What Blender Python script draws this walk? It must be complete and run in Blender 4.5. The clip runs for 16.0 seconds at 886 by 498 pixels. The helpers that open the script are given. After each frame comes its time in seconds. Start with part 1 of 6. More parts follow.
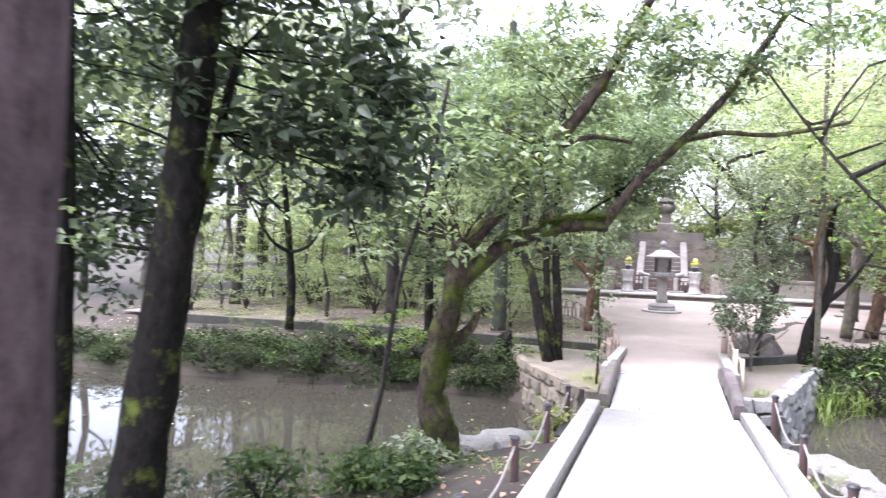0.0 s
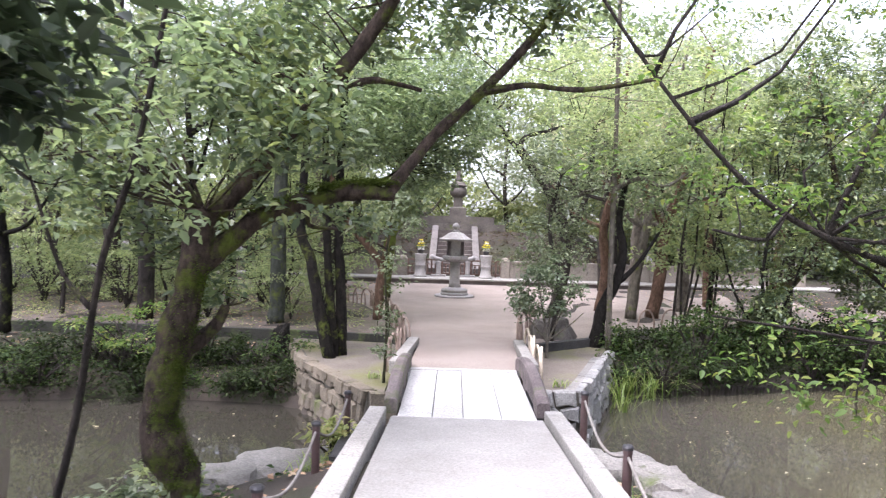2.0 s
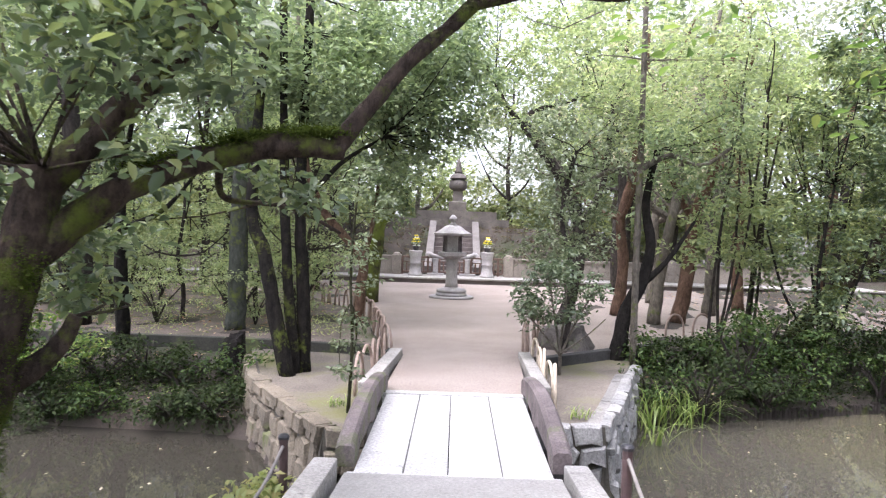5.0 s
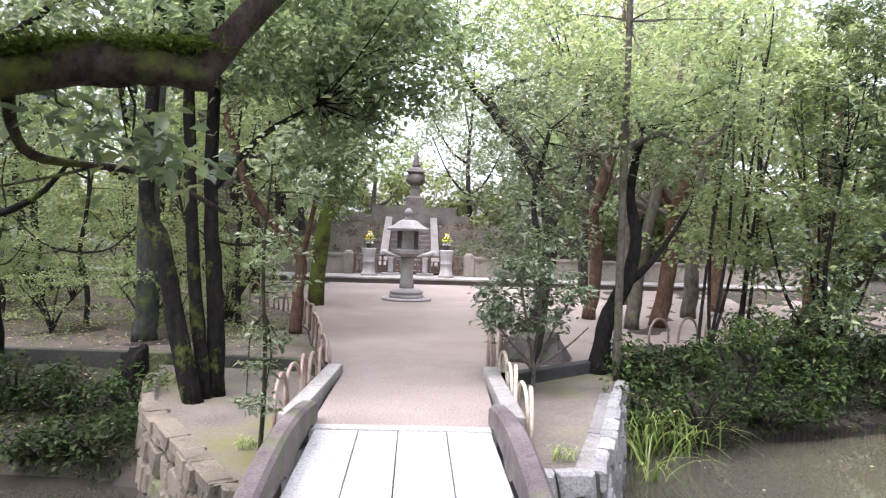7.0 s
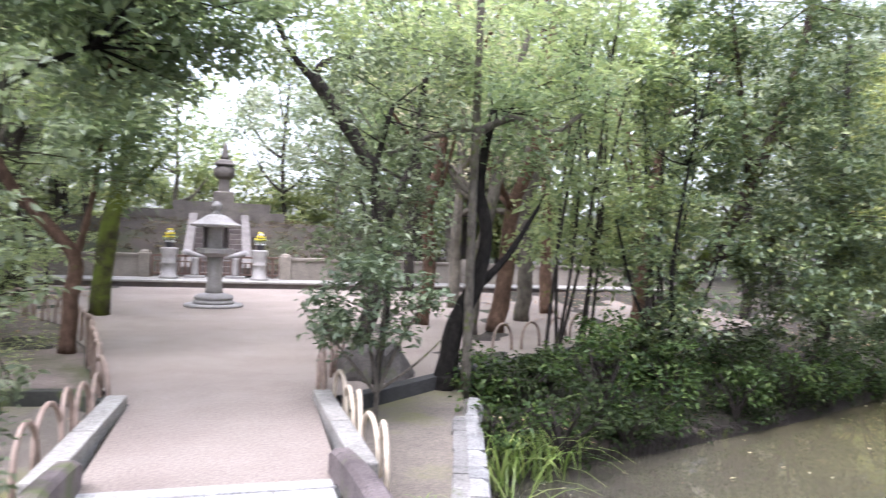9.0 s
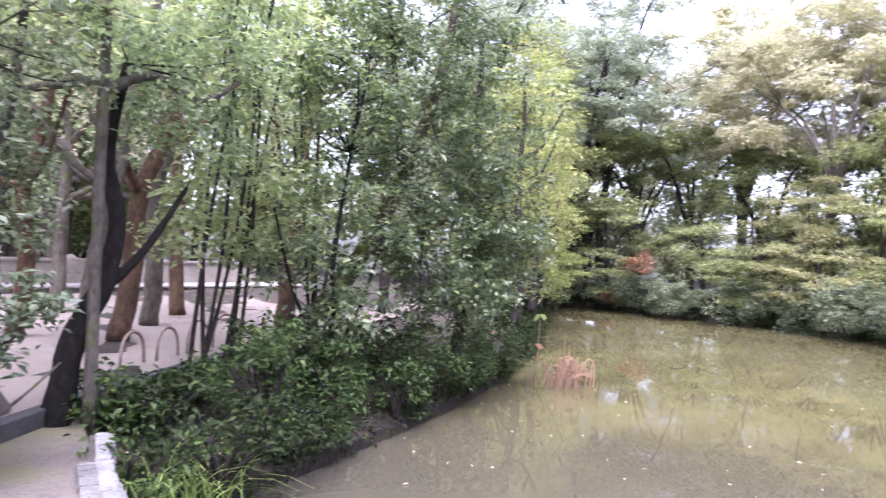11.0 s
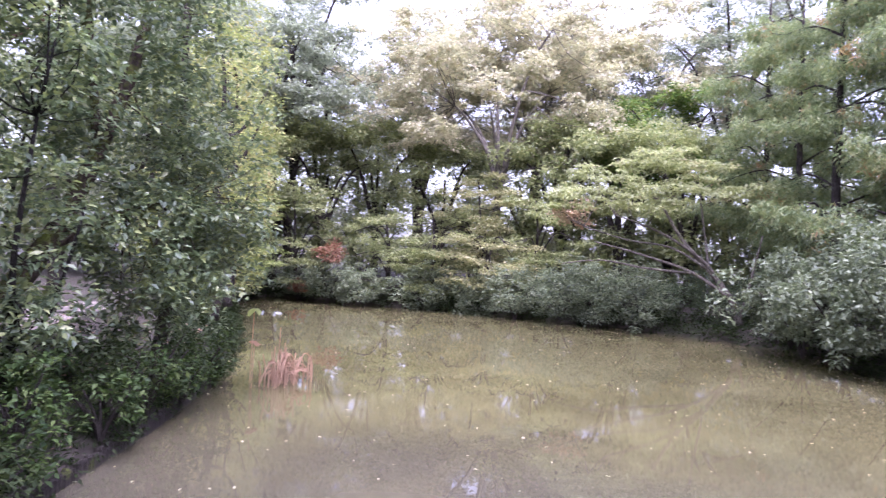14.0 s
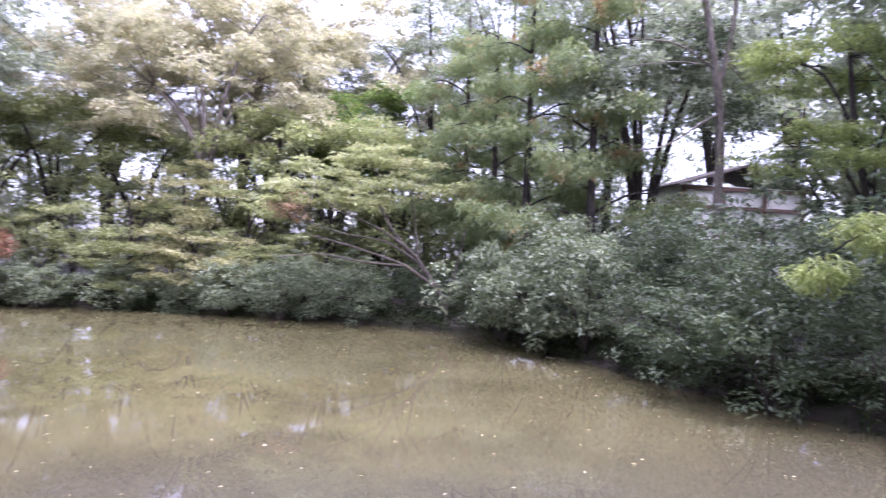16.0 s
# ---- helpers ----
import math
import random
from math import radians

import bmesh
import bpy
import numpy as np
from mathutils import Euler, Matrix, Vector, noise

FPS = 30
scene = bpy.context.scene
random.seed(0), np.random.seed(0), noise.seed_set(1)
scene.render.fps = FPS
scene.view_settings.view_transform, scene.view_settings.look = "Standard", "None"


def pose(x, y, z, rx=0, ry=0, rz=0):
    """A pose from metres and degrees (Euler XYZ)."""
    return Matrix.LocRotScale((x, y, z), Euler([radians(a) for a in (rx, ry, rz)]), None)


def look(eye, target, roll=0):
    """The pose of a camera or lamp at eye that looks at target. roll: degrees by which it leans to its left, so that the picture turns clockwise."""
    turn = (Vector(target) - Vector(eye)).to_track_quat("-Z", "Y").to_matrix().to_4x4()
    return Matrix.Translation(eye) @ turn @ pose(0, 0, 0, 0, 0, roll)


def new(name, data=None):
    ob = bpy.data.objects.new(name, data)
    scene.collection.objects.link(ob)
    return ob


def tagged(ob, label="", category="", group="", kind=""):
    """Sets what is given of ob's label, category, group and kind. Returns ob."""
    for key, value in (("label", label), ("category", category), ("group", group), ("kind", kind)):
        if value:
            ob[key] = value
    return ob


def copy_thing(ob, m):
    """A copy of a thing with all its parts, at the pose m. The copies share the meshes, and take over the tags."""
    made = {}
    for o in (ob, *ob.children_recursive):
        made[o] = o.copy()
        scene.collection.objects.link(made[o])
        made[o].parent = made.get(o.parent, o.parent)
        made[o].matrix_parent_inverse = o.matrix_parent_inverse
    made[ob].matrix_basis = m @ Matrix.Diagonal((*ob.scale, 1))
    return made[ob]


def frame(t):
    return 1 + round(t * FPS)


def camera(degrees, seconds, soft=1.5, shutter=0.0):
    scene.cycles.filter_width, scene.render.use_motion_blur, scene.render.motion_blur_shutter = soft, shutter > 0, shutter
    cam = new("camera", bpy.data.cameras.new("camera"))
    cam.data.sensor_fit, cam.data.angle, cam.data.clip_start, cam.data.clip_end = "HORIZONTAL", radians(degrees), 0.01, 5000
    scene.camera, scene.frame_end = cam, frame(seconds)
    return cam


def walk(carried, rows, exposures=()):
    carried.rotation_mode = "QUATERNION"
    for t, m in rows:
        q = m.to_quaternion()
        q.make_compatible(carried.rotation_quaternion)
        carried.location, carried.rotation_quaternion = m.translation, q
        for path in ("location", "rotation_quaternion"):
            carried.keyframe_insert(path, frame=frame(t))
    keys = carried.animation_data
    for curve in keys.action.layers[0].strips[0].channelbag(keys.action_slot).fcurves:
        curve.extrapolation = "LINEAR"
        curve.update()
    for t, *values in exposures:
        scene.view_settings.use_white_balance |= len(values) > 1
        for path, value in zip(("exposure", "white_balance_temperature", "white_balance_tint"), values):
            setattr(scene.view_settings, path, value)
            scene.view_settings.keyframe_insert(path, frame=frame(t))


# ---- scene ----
cam = camera(63.2, 16.0, soft=1.2, shutter=0.45)
METRES, EYE, TILT, LEAN, TURN = 11.0, 2.28, -1.1, -1.6, 17.0
ROWS = [
    (0.0, 0.0, 0.0, 0.0, -0.0, -0.0, 0.0),
    (0.5, 0.0086, 0.0479, -0.0047, -5.85, -0.34, -0.17),
    (1.0, 0.0205, 0.0933, -0.0087, -12.77, -0.58, 0.02),
    (1.5, 0.0333, 0.1363, -0.0115, -14.03, -0.84, 0.06),
    (2.0, 0.0477, 0.1727, -0.0135, -16.12, -1.02, 0.14),
    (2.5, 0.0655, 0.2057, -0.0163, -16.79, -0.91, 0.25),
    (3.0, 0.0819, 0.2436, -0.0197, -15.52, -0.9, 0.16),
    (5.5, 0.1423, 0.4187, -0.0303, -16.19, -1.04, 0.03),
    (6.0, 0.1585, 0.4622, -0.0318, -18.6, -1.05, 0.04),
    (6.5, 0.1705, 0.5043, -0.0354, -18.99, -1.07, 0.02),
    (7.0, 0.1857, 0.5403, -0.0382, -19.08, -1.07, 0.08),
    (7.5, 0.1949, 0.5777, -0.0416, -19.18, -1.06, -0.04),
    (8.0, 0.2029, 0.6083, -0.0429, -20.31, -1.01, -0.14),
    (8.5, 0.2135, 0.6417, -0.0434, -25.96, -0.94, -0.22),
    (9.0, 0.2237, 0.6785, -0.0459, -33.88, -0.88, -0.36),
    (9.5, 0.2408, 0.7088, -0.0475, -41.91, -0.82, -0.36),
    (10.0, 0.2539, 0.7366, -0.0487, -49.43, -0.88, -0.65),
    (12.5, 0.3003, 0.8325, -0.0539, -78.67, -1.03, -0.98),
    (13.0, 0.3077, 0.8455, -0.0536, -81.53, -1.15, -1.04),
    (13.5, 0.3137, 0.8615, -0.0531, -85.58, -1.22, -1.25),
    (14.0, 0.317, 0.8737, -0.0535, -89.37, -1.25, -1.3),
    (14.5, 0.3284, 0.8884, -0.0528, -94.28, -1.29, -1.41),
    (15.0, 0.3382, 0.8998, -0.0529, -98.6, -1.32, -1.56),
    (15.5, 0.3481, 0.9098, -0.0531, -105.4, -1.26, -1.75),
    (16.0, 0.3604, 0.9206, -0.053, -113.03, -1.17, -1.88),
]
walk(cam, [(t, pose(0, 0, EYE, TILT, LEAN, TURN) @ pose(METRES * x, METRES * y, METRES * z, 90 + pitch, roll, yaw)) for t, x, y, z, yaw, pitch, roll in ROWS],
     [(0.0, 2.68, 5750, 22), (1.5, 2.12, 5950, 23), (3.0, 2.1, 5950, 20), (5.5, 2.2, 5950, 21), (8.0, 2.18, 5950, 21), (9.5, 2.4, 5680, 20), (10.0, 2.55, 5640, 24), (12.5, 2.4, 5400, 46), (16.0, 2.3, 5400, 45)])

# ---- light ----
world = bpy.data.worlds.new("overcast_sky")
scene.world = world
world.use_nodes = True
wn = world.node_tree
for n_ in list(wn.nodes):
    wn.nodes.remove(n_)
w_out = wn.nodes.new("ShaderNodeOutputWorld")
w_bg = wn.nodes.new("ShaderNodeBackground")
w_sky = wn.nodes.new("ShaderNodeTexSky")
w_sky.sky_type = "NISHITA"
w_sky.sun_disc = False
w_sky.sun_elevation = radians(70)
w_sky.sun_rotation = radians(233)
w_sky.air_density = 1.0
w_sky.dust_density = 3.0
w_sky.ozone_density = 1.0
w_hsv = wn.nodes.new("ShaderNodeHueSaturation")
w_hsv.inputs["Saturation"].default_value = 0.35
wn.links.new(w_sky.outputs[0], w_hsv.inputs["Color"])
wn.links.new(w_hsv.outputs[0], w_bg.inputs["Color"])
w_bg.inputs["Strength"].default_value = 0.15
wn.links.new(w_bg.outputs[0], w_out.inputs["Surface"])

sun_data = bpy.data.lights.new("sun", "SUN")
sun_data.energy = 1.5
sun_data.angle = radians(60)
sun_data.color = (1.0, 0.97, 0.93)
sun = new("sun", sun_data)
sun.matrix_world = look((0, 0, 40), (12, 9, 0))


# ---- materials ----
def material(name):
    m = bpy.data.materials.new(name)
    m.use_nodes = True
    nt = m.node_tree
    return m, nt, nt.nodes["Principled BSDF"], nt.nodes["Material Output"]


def coords(nt, scale=1.0, stretch=(1, 1, 1)):
    tc = nt.nodes.new("ShaderNodeTexCoord")
    mp = nt.nodes.new("ShaderNodeMapping")
    mp.inputs["Scale"].default_value = [scale * s for s in stretch]
    nt.links.new(tc.outputs["Object"], mp.inputs["Vector"])
    return mp.outputs["Vector"]


def world_coords(nt, scale=1.0):
    g = nt.nodes.new("ShaderNodeNewGeometry")
    mp = nt.nodes.new("ShaderNodeMapping")
    mp.inputs["Scale"].default_value = (scale, scale, scale)
    nt.links.new(g.outputs["Position"], mp.inputs["Vector"])
    return mp.outputs["Vector"]


def noise_tex(nt, vec, scale, detail=6, rough=0.6):
    n = nt.nodes.new("ShaderNodeTexNoise")
    n.inputs["Scale"].default_value = scale
    n.inputs["Detail"].default_value = detail
    n.inputs["Roughness"].default_value = rough
    nt.links.new(vec, n.inputs["Vector"])
    return n.outputs["Fac"]


def ramp(nt, fac, stops):
    r = nt.nodes.new("ShaderNodeValToRGB")
    el = r.color_ramp.elements
    while len(el) < len(stops):
        el.new(0.5)
    for e, (p, c) in zip(el, stops):
        e.position = p
        e.color = (*c, 1) if len(c) == 3 else c
    nt.links.new(fac, r.inputs["Fac"])
    return r.outputs["Color"]


def mix(nt, fac, a, b, mode="MIX"):
    n = nt.nodes.new("ShaderNodeMix")
    n.data_type = "RGBA"
    n.blend_type = mode
    for key, v in (("Factor", fac), (6, a), (7, b)):
        sock = n.inputs[key]
        if isinstance(v, (int, float)):
            sock.default_value = v
        elif isinstance(v, tuple):
            sock.default_value = (*v, 1)
        else:
            nt.links.new(v, sock)
    return n.outputs[2]


def bump(nt, bsdf, height, strength=0.4, distance=0.02):
    b = nt.nodes.new("ShaderNodeBump")
    b.inputs["Strength"].default_value = strength
    b.inputs["Distance"].default_value = distance
    nt.links.new(height, b.inputs["Height"])
    nt.links.new(b.outputs[0], bsdf.inputs["Normal"])


def stone(name, dark, light, scale=6.0, moss=0.0, rough=0.85, spots=0.0, relief=0.5):
    m, nt, b, _ = material(name)
    v = world_coords(nt)
    n1 = noise_tex(nt, v, scale * 0.35, 4)
    n2 = noise_tex(nt, v, scale * 9, 3)
    c = ramp(nt, n1, [(0.3, dark), (0.7, light)])
    c = mix(nt, 0.5, c, ramp(nt, n2, [(0.35, (0.25, 0.25, 0.25)), (0.65, (0.75, 0.75, 0.75))]), "OVERLAY")
    info = nt.nodes.new("ShaderNodeObjectInfo")
    c = mix(nt, 0.35, c, ramp(nt, info.outputs["Random"], [(0.0, (0.3, 0.3, 0.31)), (1.0, (0.7, 0.68, 0.66))]), "OVERLAY")
    if spots:
        c = mix(nt, ramp(nt, noise_tex(nt, v, scale * 1.3, 8, 0.7), [(0.62 - spots * 0.15, (0, 0, 0)), (0.72, (1, 1, 1))]), c, tuple(x * 0.45 for x in dark))
    if moss:
        fac = ramp(nt, noise_tex(nt, v, 2.6, 6, 0.7), [(0.62 - moss * 0.3, (0, 0, 0)), (0.75 - moss * 0.2, (1, 1, 1))])
        c = mix(nt, fac, c, (0.09, 0.11, 0.03))
    nt.links.new(c, b.inputs["Base Color"])
    b.inputs["Roughness"].default_value = rough
    bump(nt, b, noise_tex(nt, v, scale * 4, 8, 0.7), relief, 0.02)
    return m


def earth(name, stops, scale=1.2, speck=0.5, patch=None, relief=0.6):
    m, nt, b, _ = material(name)
    v = world_coords(nt)
    c = ramp(nt, noise_tex(nt, v, scale, 7, 0.65), stops)
    c = mix(nt, speck, c, ramp(nt, noise_tex(nt, v, 38, 4, 0.7), [(0.3, (0.2, 0.2, 0.2)), (0.7, (0.8, 0.8, 0.8))]), "OVERLAY")
    if patch:
        c = mix(nt, ramp(nt, noise_tex(nt, v, 0.55, 8, 0.7), [(0.48, (0, 0, 0)), (0.62, (1, 1, 1))]), c, patch)
    nt.links.new(c, b.inputs["Base Color"])
    b.inputs["Roughness"].default_value = 0.95
    bump(nt, b, noise_tex(nt, v, 22, 8, 0.75), relief, 0.03)
    return m


def bark(name, dark, light, moss=0.0, scale=7.0):
    m, nt, b, _ = material(name)
    v = coords(nt, 1.0, (1, 1, 0.5))
    n1 = noise_tex(nt, v, scale * 1.8, 9, 0.75)
    c = ramp(nt, n1, [(0.35, dark), (0.68, light)])
    big = noise_tex(nt, world_coords(nt), 2.2, 4)
    c = mix(nt, 0.45, c, ramp(nt, big, [(0.3, (0.25, 0.25, 0.25)), (0.7, (0.75, 0.75, 0.75))]), "OVERLAY")
    if moss:
        fac = ramp(nt, noise_tex(nt, world_coords(nt), 3.4, 7, 0.7), [(0.62 - moss * 0.25, (0, 0, 0)), (0.72 - moss * 0.15, (1, 1, 1))])
        c = mix(nt, fac, c, (0.13, 0.16, 0.03))
    nt.links.new(c, b.inputs["Base Color"])
    b.inputs["Roughness"].default_value = 0.95
    b.inputs["Specular IOR Level"].default_value = 0.15
    bump(nt, b, n1, 1.0, 0.09)
    return m


def foliage(name, cols, gloss=0.45, glow=0.35, turned=None, shine=0.32):
    """Leaves: colour differs from leaf to leaf and clump to clump, light passes through."""
    m, nt, b, out = material(name)
    g = nt.nodes.new("ShaderNodeNewGeometry")
    c = ramp(nt, g.outputs["Random Per Island"], [(i / max(1, len(cols) - 1), k) for i, k in enumerate(cols)])
    big = noise_tex(nt, world_coords(nt), 0.7, 3)
    c = mix(nt, 0.55, c, ramp(nt, big, [(0.3, (0.32, 0.32, 0.3)), (0.7, (0.72, 0.72, 0.66))]), "OVERLAY")
    if turned:
        c = mix(nt, ramp(nt, noise_tex(nt, world_coords(nt), 0.9, 3), [(0.6, (0, 0, 0)), (0.68, (0.85, 0.85, 0.85))]), c, turned)
    nt.links.new(c, b.inputs["Base Color"])
    b.inputs["Roughness"].default_value = gloss
    b.inputs["Specular IOR Level"].default_value = shine
    tr = nt.nodes.new("ShaderNodeBsdfTranslucent")
    nt.links.new(mix(nt, 1.0, c, (1.27, 1.35, 1.0), "MULTIPLY"), tr.inputs["Color"])
    ms = nt.nodes.new("ShaderNodeMixShader")
    ms.inputs[0].default_value = glow
    nt.links.new(b.outputs[0], ms.inputs[1])
    nt.links.new(tr.outputs[0], ms.inputs[2])
    nt.links.new(ms.outputs[0], out.inputs["Surface"])
    return m


def plain(name, col, rough=0.6, metal=0.0, vary=0.25, scale=12):
    m, nt, b, _ = material(name)
    v = coords(nt)
    n = noise_tex(nt, v, scale, 6, 0.7)
    c = ramp(nt, n, [(0.3, tuple(x * (1 - vary) for x in col)), (0.7, tuple(min(1, x * (1 + vary)) for x in col))])
    nt.links.new(c, b.inputs["Base Color"])
    b.inputs["Roughness"].default_value = rough
    b.inputs["Metallic"].default_value = metal
    bump(nt, b, n, 0.25, 0.01)
    return m


M_PLAZA = earth("raked_sand", [(0.3, (0.207, 0.166, 0.14)), (0.7, (0.292, 0.244, 0.21))], 0.7, 0.5, relief=0.6)
M_PATH = earth("pale_gravel", [(0.3, (0.235, 0.222, 0.203)), (0.7, (0.32, 0.305, 0.282))], 1.1, 0.4, relief=0.6)
# Soil colour lowered to stand for tree shade lying on the banks.
M_FLOOR = earth("shaded_forest_soil", [(0.3, (0.02, 0.015, 0.011)), (0.7, (0.06, 0.046, 0.035))], 0.8, 0.7, (0.03, 0.036, 0.013))
M_TERRACE = earth("mossy_soil", [(0.3, (0.1, 0.083, 0.066)), (0.7, (0.185, 0.158, 0.128))], 1.1, 0.6, (0.13, 0.125, 0.05))
M_WOODSOIL = earth("trodden_wood_soil", [(0.3, (0.09, 0.069, 0.055)), (0.7, (0.19, 0.15, 0.128))], 1.3, 0.7, (0.06, 0.062, 0.026))
M_GRANITE = stone("pale_granite", (0.235, 0.222, 0.2), (0.345, 0.328, 0.3), 5, spots=0.25)
M_SLAB = stone("worn_granite_slab", (0.37, 0.36, 0.34), (0.48, 0.47, 0.45), 4, spots=0.15, relief=0.5)
M_PARAPET = stone("weathered_brown_stone", (0.085, 0.066, 0.064), (0.19, 0.155, 0.148), 6, moss=0.12, spots=0.4)
M_PARAPETMOSS = stone("mossy_brown_stone", (0.085, 0.066, 0.064), (0.19, 0.155, 0.148), 6, moss=0.5, spots=0.3)
M_WALL = stone("rubble_stone", (0.08, 0.066, 0.047), (0.2, 0.168, 0.122), 5, moss=0.15, spots=0.35, relief=1.0)
M_WALLGREY = stone("grey_rubble_stone", (0.15, 0.147, 0.138), (0.32, 0.314, 0.3), 5, spots=0.35, relief=0.9)
M_ROCK = stone("bank_rock", (0.14, 0.13, 0.115), (0.26, 0.245, 0.22), 4, moss=0.2, spots=0.3, relief=1.0)
M_CAP = stone("flat_cap_stone", (0.14, 0.132, 0.12), (0.25, 0.238, 0.22), 5, moss=0.1, spots=0.3, relief=0.8)
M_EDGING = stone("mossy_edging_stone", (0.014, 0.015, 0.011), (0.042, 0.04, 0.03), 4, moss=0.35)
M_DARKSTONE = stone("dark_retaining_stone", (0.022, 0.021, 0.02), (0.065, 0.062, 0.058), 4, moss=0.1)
M_LANTERN = stone("lantern_stone", (0.24, 0.225, 0.22), (0.37, 0.35, 0.335), 7, spots=0.25)
M_STUPA = stone("old_dark_stone", (0.075, 0.065, 0.058), (0.16, 0.14, 0.12), 5, moss=0.15, spots=0.3)
M_STEP = stone("brown_step_stone", (0.075, 0.06, 0.055), (0.15, 0.126, 0.115), 6, spots=0.2)
M_COPING = stone("weathered_coping", (0.1, 0.088, 0.08), (0.175, 0.157, 0.145), 6, spots=0.2)
M_PLASTER = stone("beige_wall_stone", (0.17, 0.145, 0.12), (0.28, 0.245, 0.205), 4, spots=0.2)
M_MORTAR = earth("dark_joint", [(0.3, (0.05, 0.045, 0.035)), (0.7, (0.11, 0.1, 0.08))], 3)
M_BARKDARK = bark("dark_bark", (0.02, 0.018, 0.016), (0.085, 0.07, 0.06), 0.1)
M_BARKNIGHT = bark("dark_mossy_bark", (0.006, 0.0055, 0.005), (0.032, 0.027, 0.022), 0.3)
M_BARKBLACK = bark("black_bark", (0.008, 0.007, 0.006), (0.035, 0.03, 0.026), 0.0)
M_BARKMOSS = bark("mossy_bark", (0.022, 0.017, 0.014), (0.12, 0.088, 0.07), 0.5)
M_BARKRED = bark("red_brown_bark", (0.075, 0.045, 0.032), (0.23, 0.145, 0.1), 0.05)
M_BARKPALE = bark("pale_grey_bark", (0.08, 0.07, 0.058), (0.24, 0.21, 0.17), 0.2)
M_BARKGREEN = bark("green_stem_bark", (0.03, 0.032, 0.018), (0.09, 0.085, 0.05), 0.35)
M_BARKLICHEN = bark("pale_lichen_bark", (0.042, 0.045, 0.036), (0.105, 0.112, 0.092), 0.4, 6)
M_BARKGREENMOSS = bark("thick_mossed_bark", (0.025, 0.024, 0.013), (0.1, 0.085, 0.05), 1.0)
M_POSTWOOD = bark("bare_weathered_trunk", (0.06, 0.04, 0.042), (0.2, 0.15, 0.155), 0.0, 5)
L_DARK = foliage("glossy_dark_leaves", [(0.032, 0.044, 0.027), (0.05, 0.069, 0.041), (0.078, 0.103, 0.058)], 0.46, 0.25)
L_MID = foliage("evergreen_leaves", [(0.108, 0.143, 0.09), (0.167, 0.213, 0.13), (0.235, 0.288, 0.17), (0.3, 0.345, 0.19)], 0.36, 0.47)
L_LIGHT = foliage("light_green_leaves", [(0.17, 0.207, 0.118), (0.253, 0.3, 0.167), (0.34, 0.385, 0.213), (0.41, 0.43, 0.235)], 0.4, 0.52)
L_YELLOW = foliage("yellowing_leaves", [(0.18, 0.215, 0.085), (0.26, 0.295, 0.115), (0.33, 0.345, 0.14), (0.38, 0.325, 0.15)], 0.5, 0.45)
L_GREY = foliage("grey_green_shrub_leaves", [(0.095, 0.117, 0.073), (0.142, 0.172, 0.11), (0.198, 0.23, 0.15), (0.26, 0.29, 0.193)], 0.46, 0.38)
# Far leaves paled and greyed: the haze is put into their colour.
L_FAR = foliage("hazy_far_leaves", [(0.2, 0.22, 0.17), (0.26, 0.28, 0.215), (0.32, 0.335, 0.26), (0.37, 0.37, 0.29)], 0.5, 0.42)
L_CYPRESS = foliage("cypress_sprays", [(0.13, 0.175, 0.09), (0.19, 0.24, 0.125), (0.25, 0.29, 0.145), (0.29, 0.3, 0.15)], 0.5, 0.45, (0.4, 0.235, 0.12))
L_CREAM = foliage("pale_seeding_leaves", [(0.3, 0.3, 0.21), (0.38, 0.37, 0.26), (0.46, 0.42, 0.31), (0.5, 0.44, 0.34)], 0.5, 0.42)
L_RED = foliage("russet_leaves", [(0.2, 0.085, 0.055), (0.26, 0.13, 0.085), (0.3, 0.185, 0.13)], 0.5, 0.4)
# Olive lightened in part to carry haze over the far shore.
L_OLIVE = foliage("olive_maple_leaves", [(0.2, 0.205, 0.11), (0.28, 0.28, 0.145), (0.36, 0.345, 0.185), (0.4, 0.36, 0.21)], 0.5, 0.45)
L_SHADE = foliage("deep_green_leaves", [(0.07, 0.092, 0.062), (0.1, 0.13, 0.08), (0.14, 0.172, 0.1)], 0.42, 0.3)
L_SPRING = foliage("fresh_green_leaves", [(0.065, 0.115, 0.035), (0.105, 0.165, 0.045), (0.15, 0.215, 0.06), (0.24, 0.25, 0.08)], 0.45, 0.55)
L_MOSS = foliage("deep_green_moss", [(0.045, 0.065, 0.014), (0.075, 0.1, 0.02), (0.11, 0.14, 0.03)], 0.8, 0.3, shine=0.1)
L_FRESH = foliage("light_feathery_leaves", [(0.16, 0.2, 0.07), (0.23, 0.27, 0.1), (0.3, 0.33, 0.13)], 0.5, 0.45)
L_SHORE = foliage("dark_shore_leaves", [(0.046, 0.064, 0.034), (0.076, 0.102, 0.055), (0.118, 0.146, 0.082)], 0.45, 0.32)
# Maple green lightened in part for the same far haze.
L_MAPLE = foliage("green_maple_leaves", [(0.155, 0.182, 0.09), (0.22, 0.247, 0.122), (0.295, 0.315, 0.155), (0.36, 0.36, 0.187)], 0.5, 0.47)
L_FAN = foliage("pale_green_leaves", [(0.23, 0.25, 0.135), (0.3, 0.32, 0.17), (0.37, 0.38, 0.2)], 0.5, 0.48, (0.4, 0.35, 0.22))
L_PINK = foliage("pinkish_turning_leaves", [(0.4, 0.26, 0.19), (0.48, 0.33, 0.24), (0.5, 0.4, 0.3)], 0.5, 0.42)
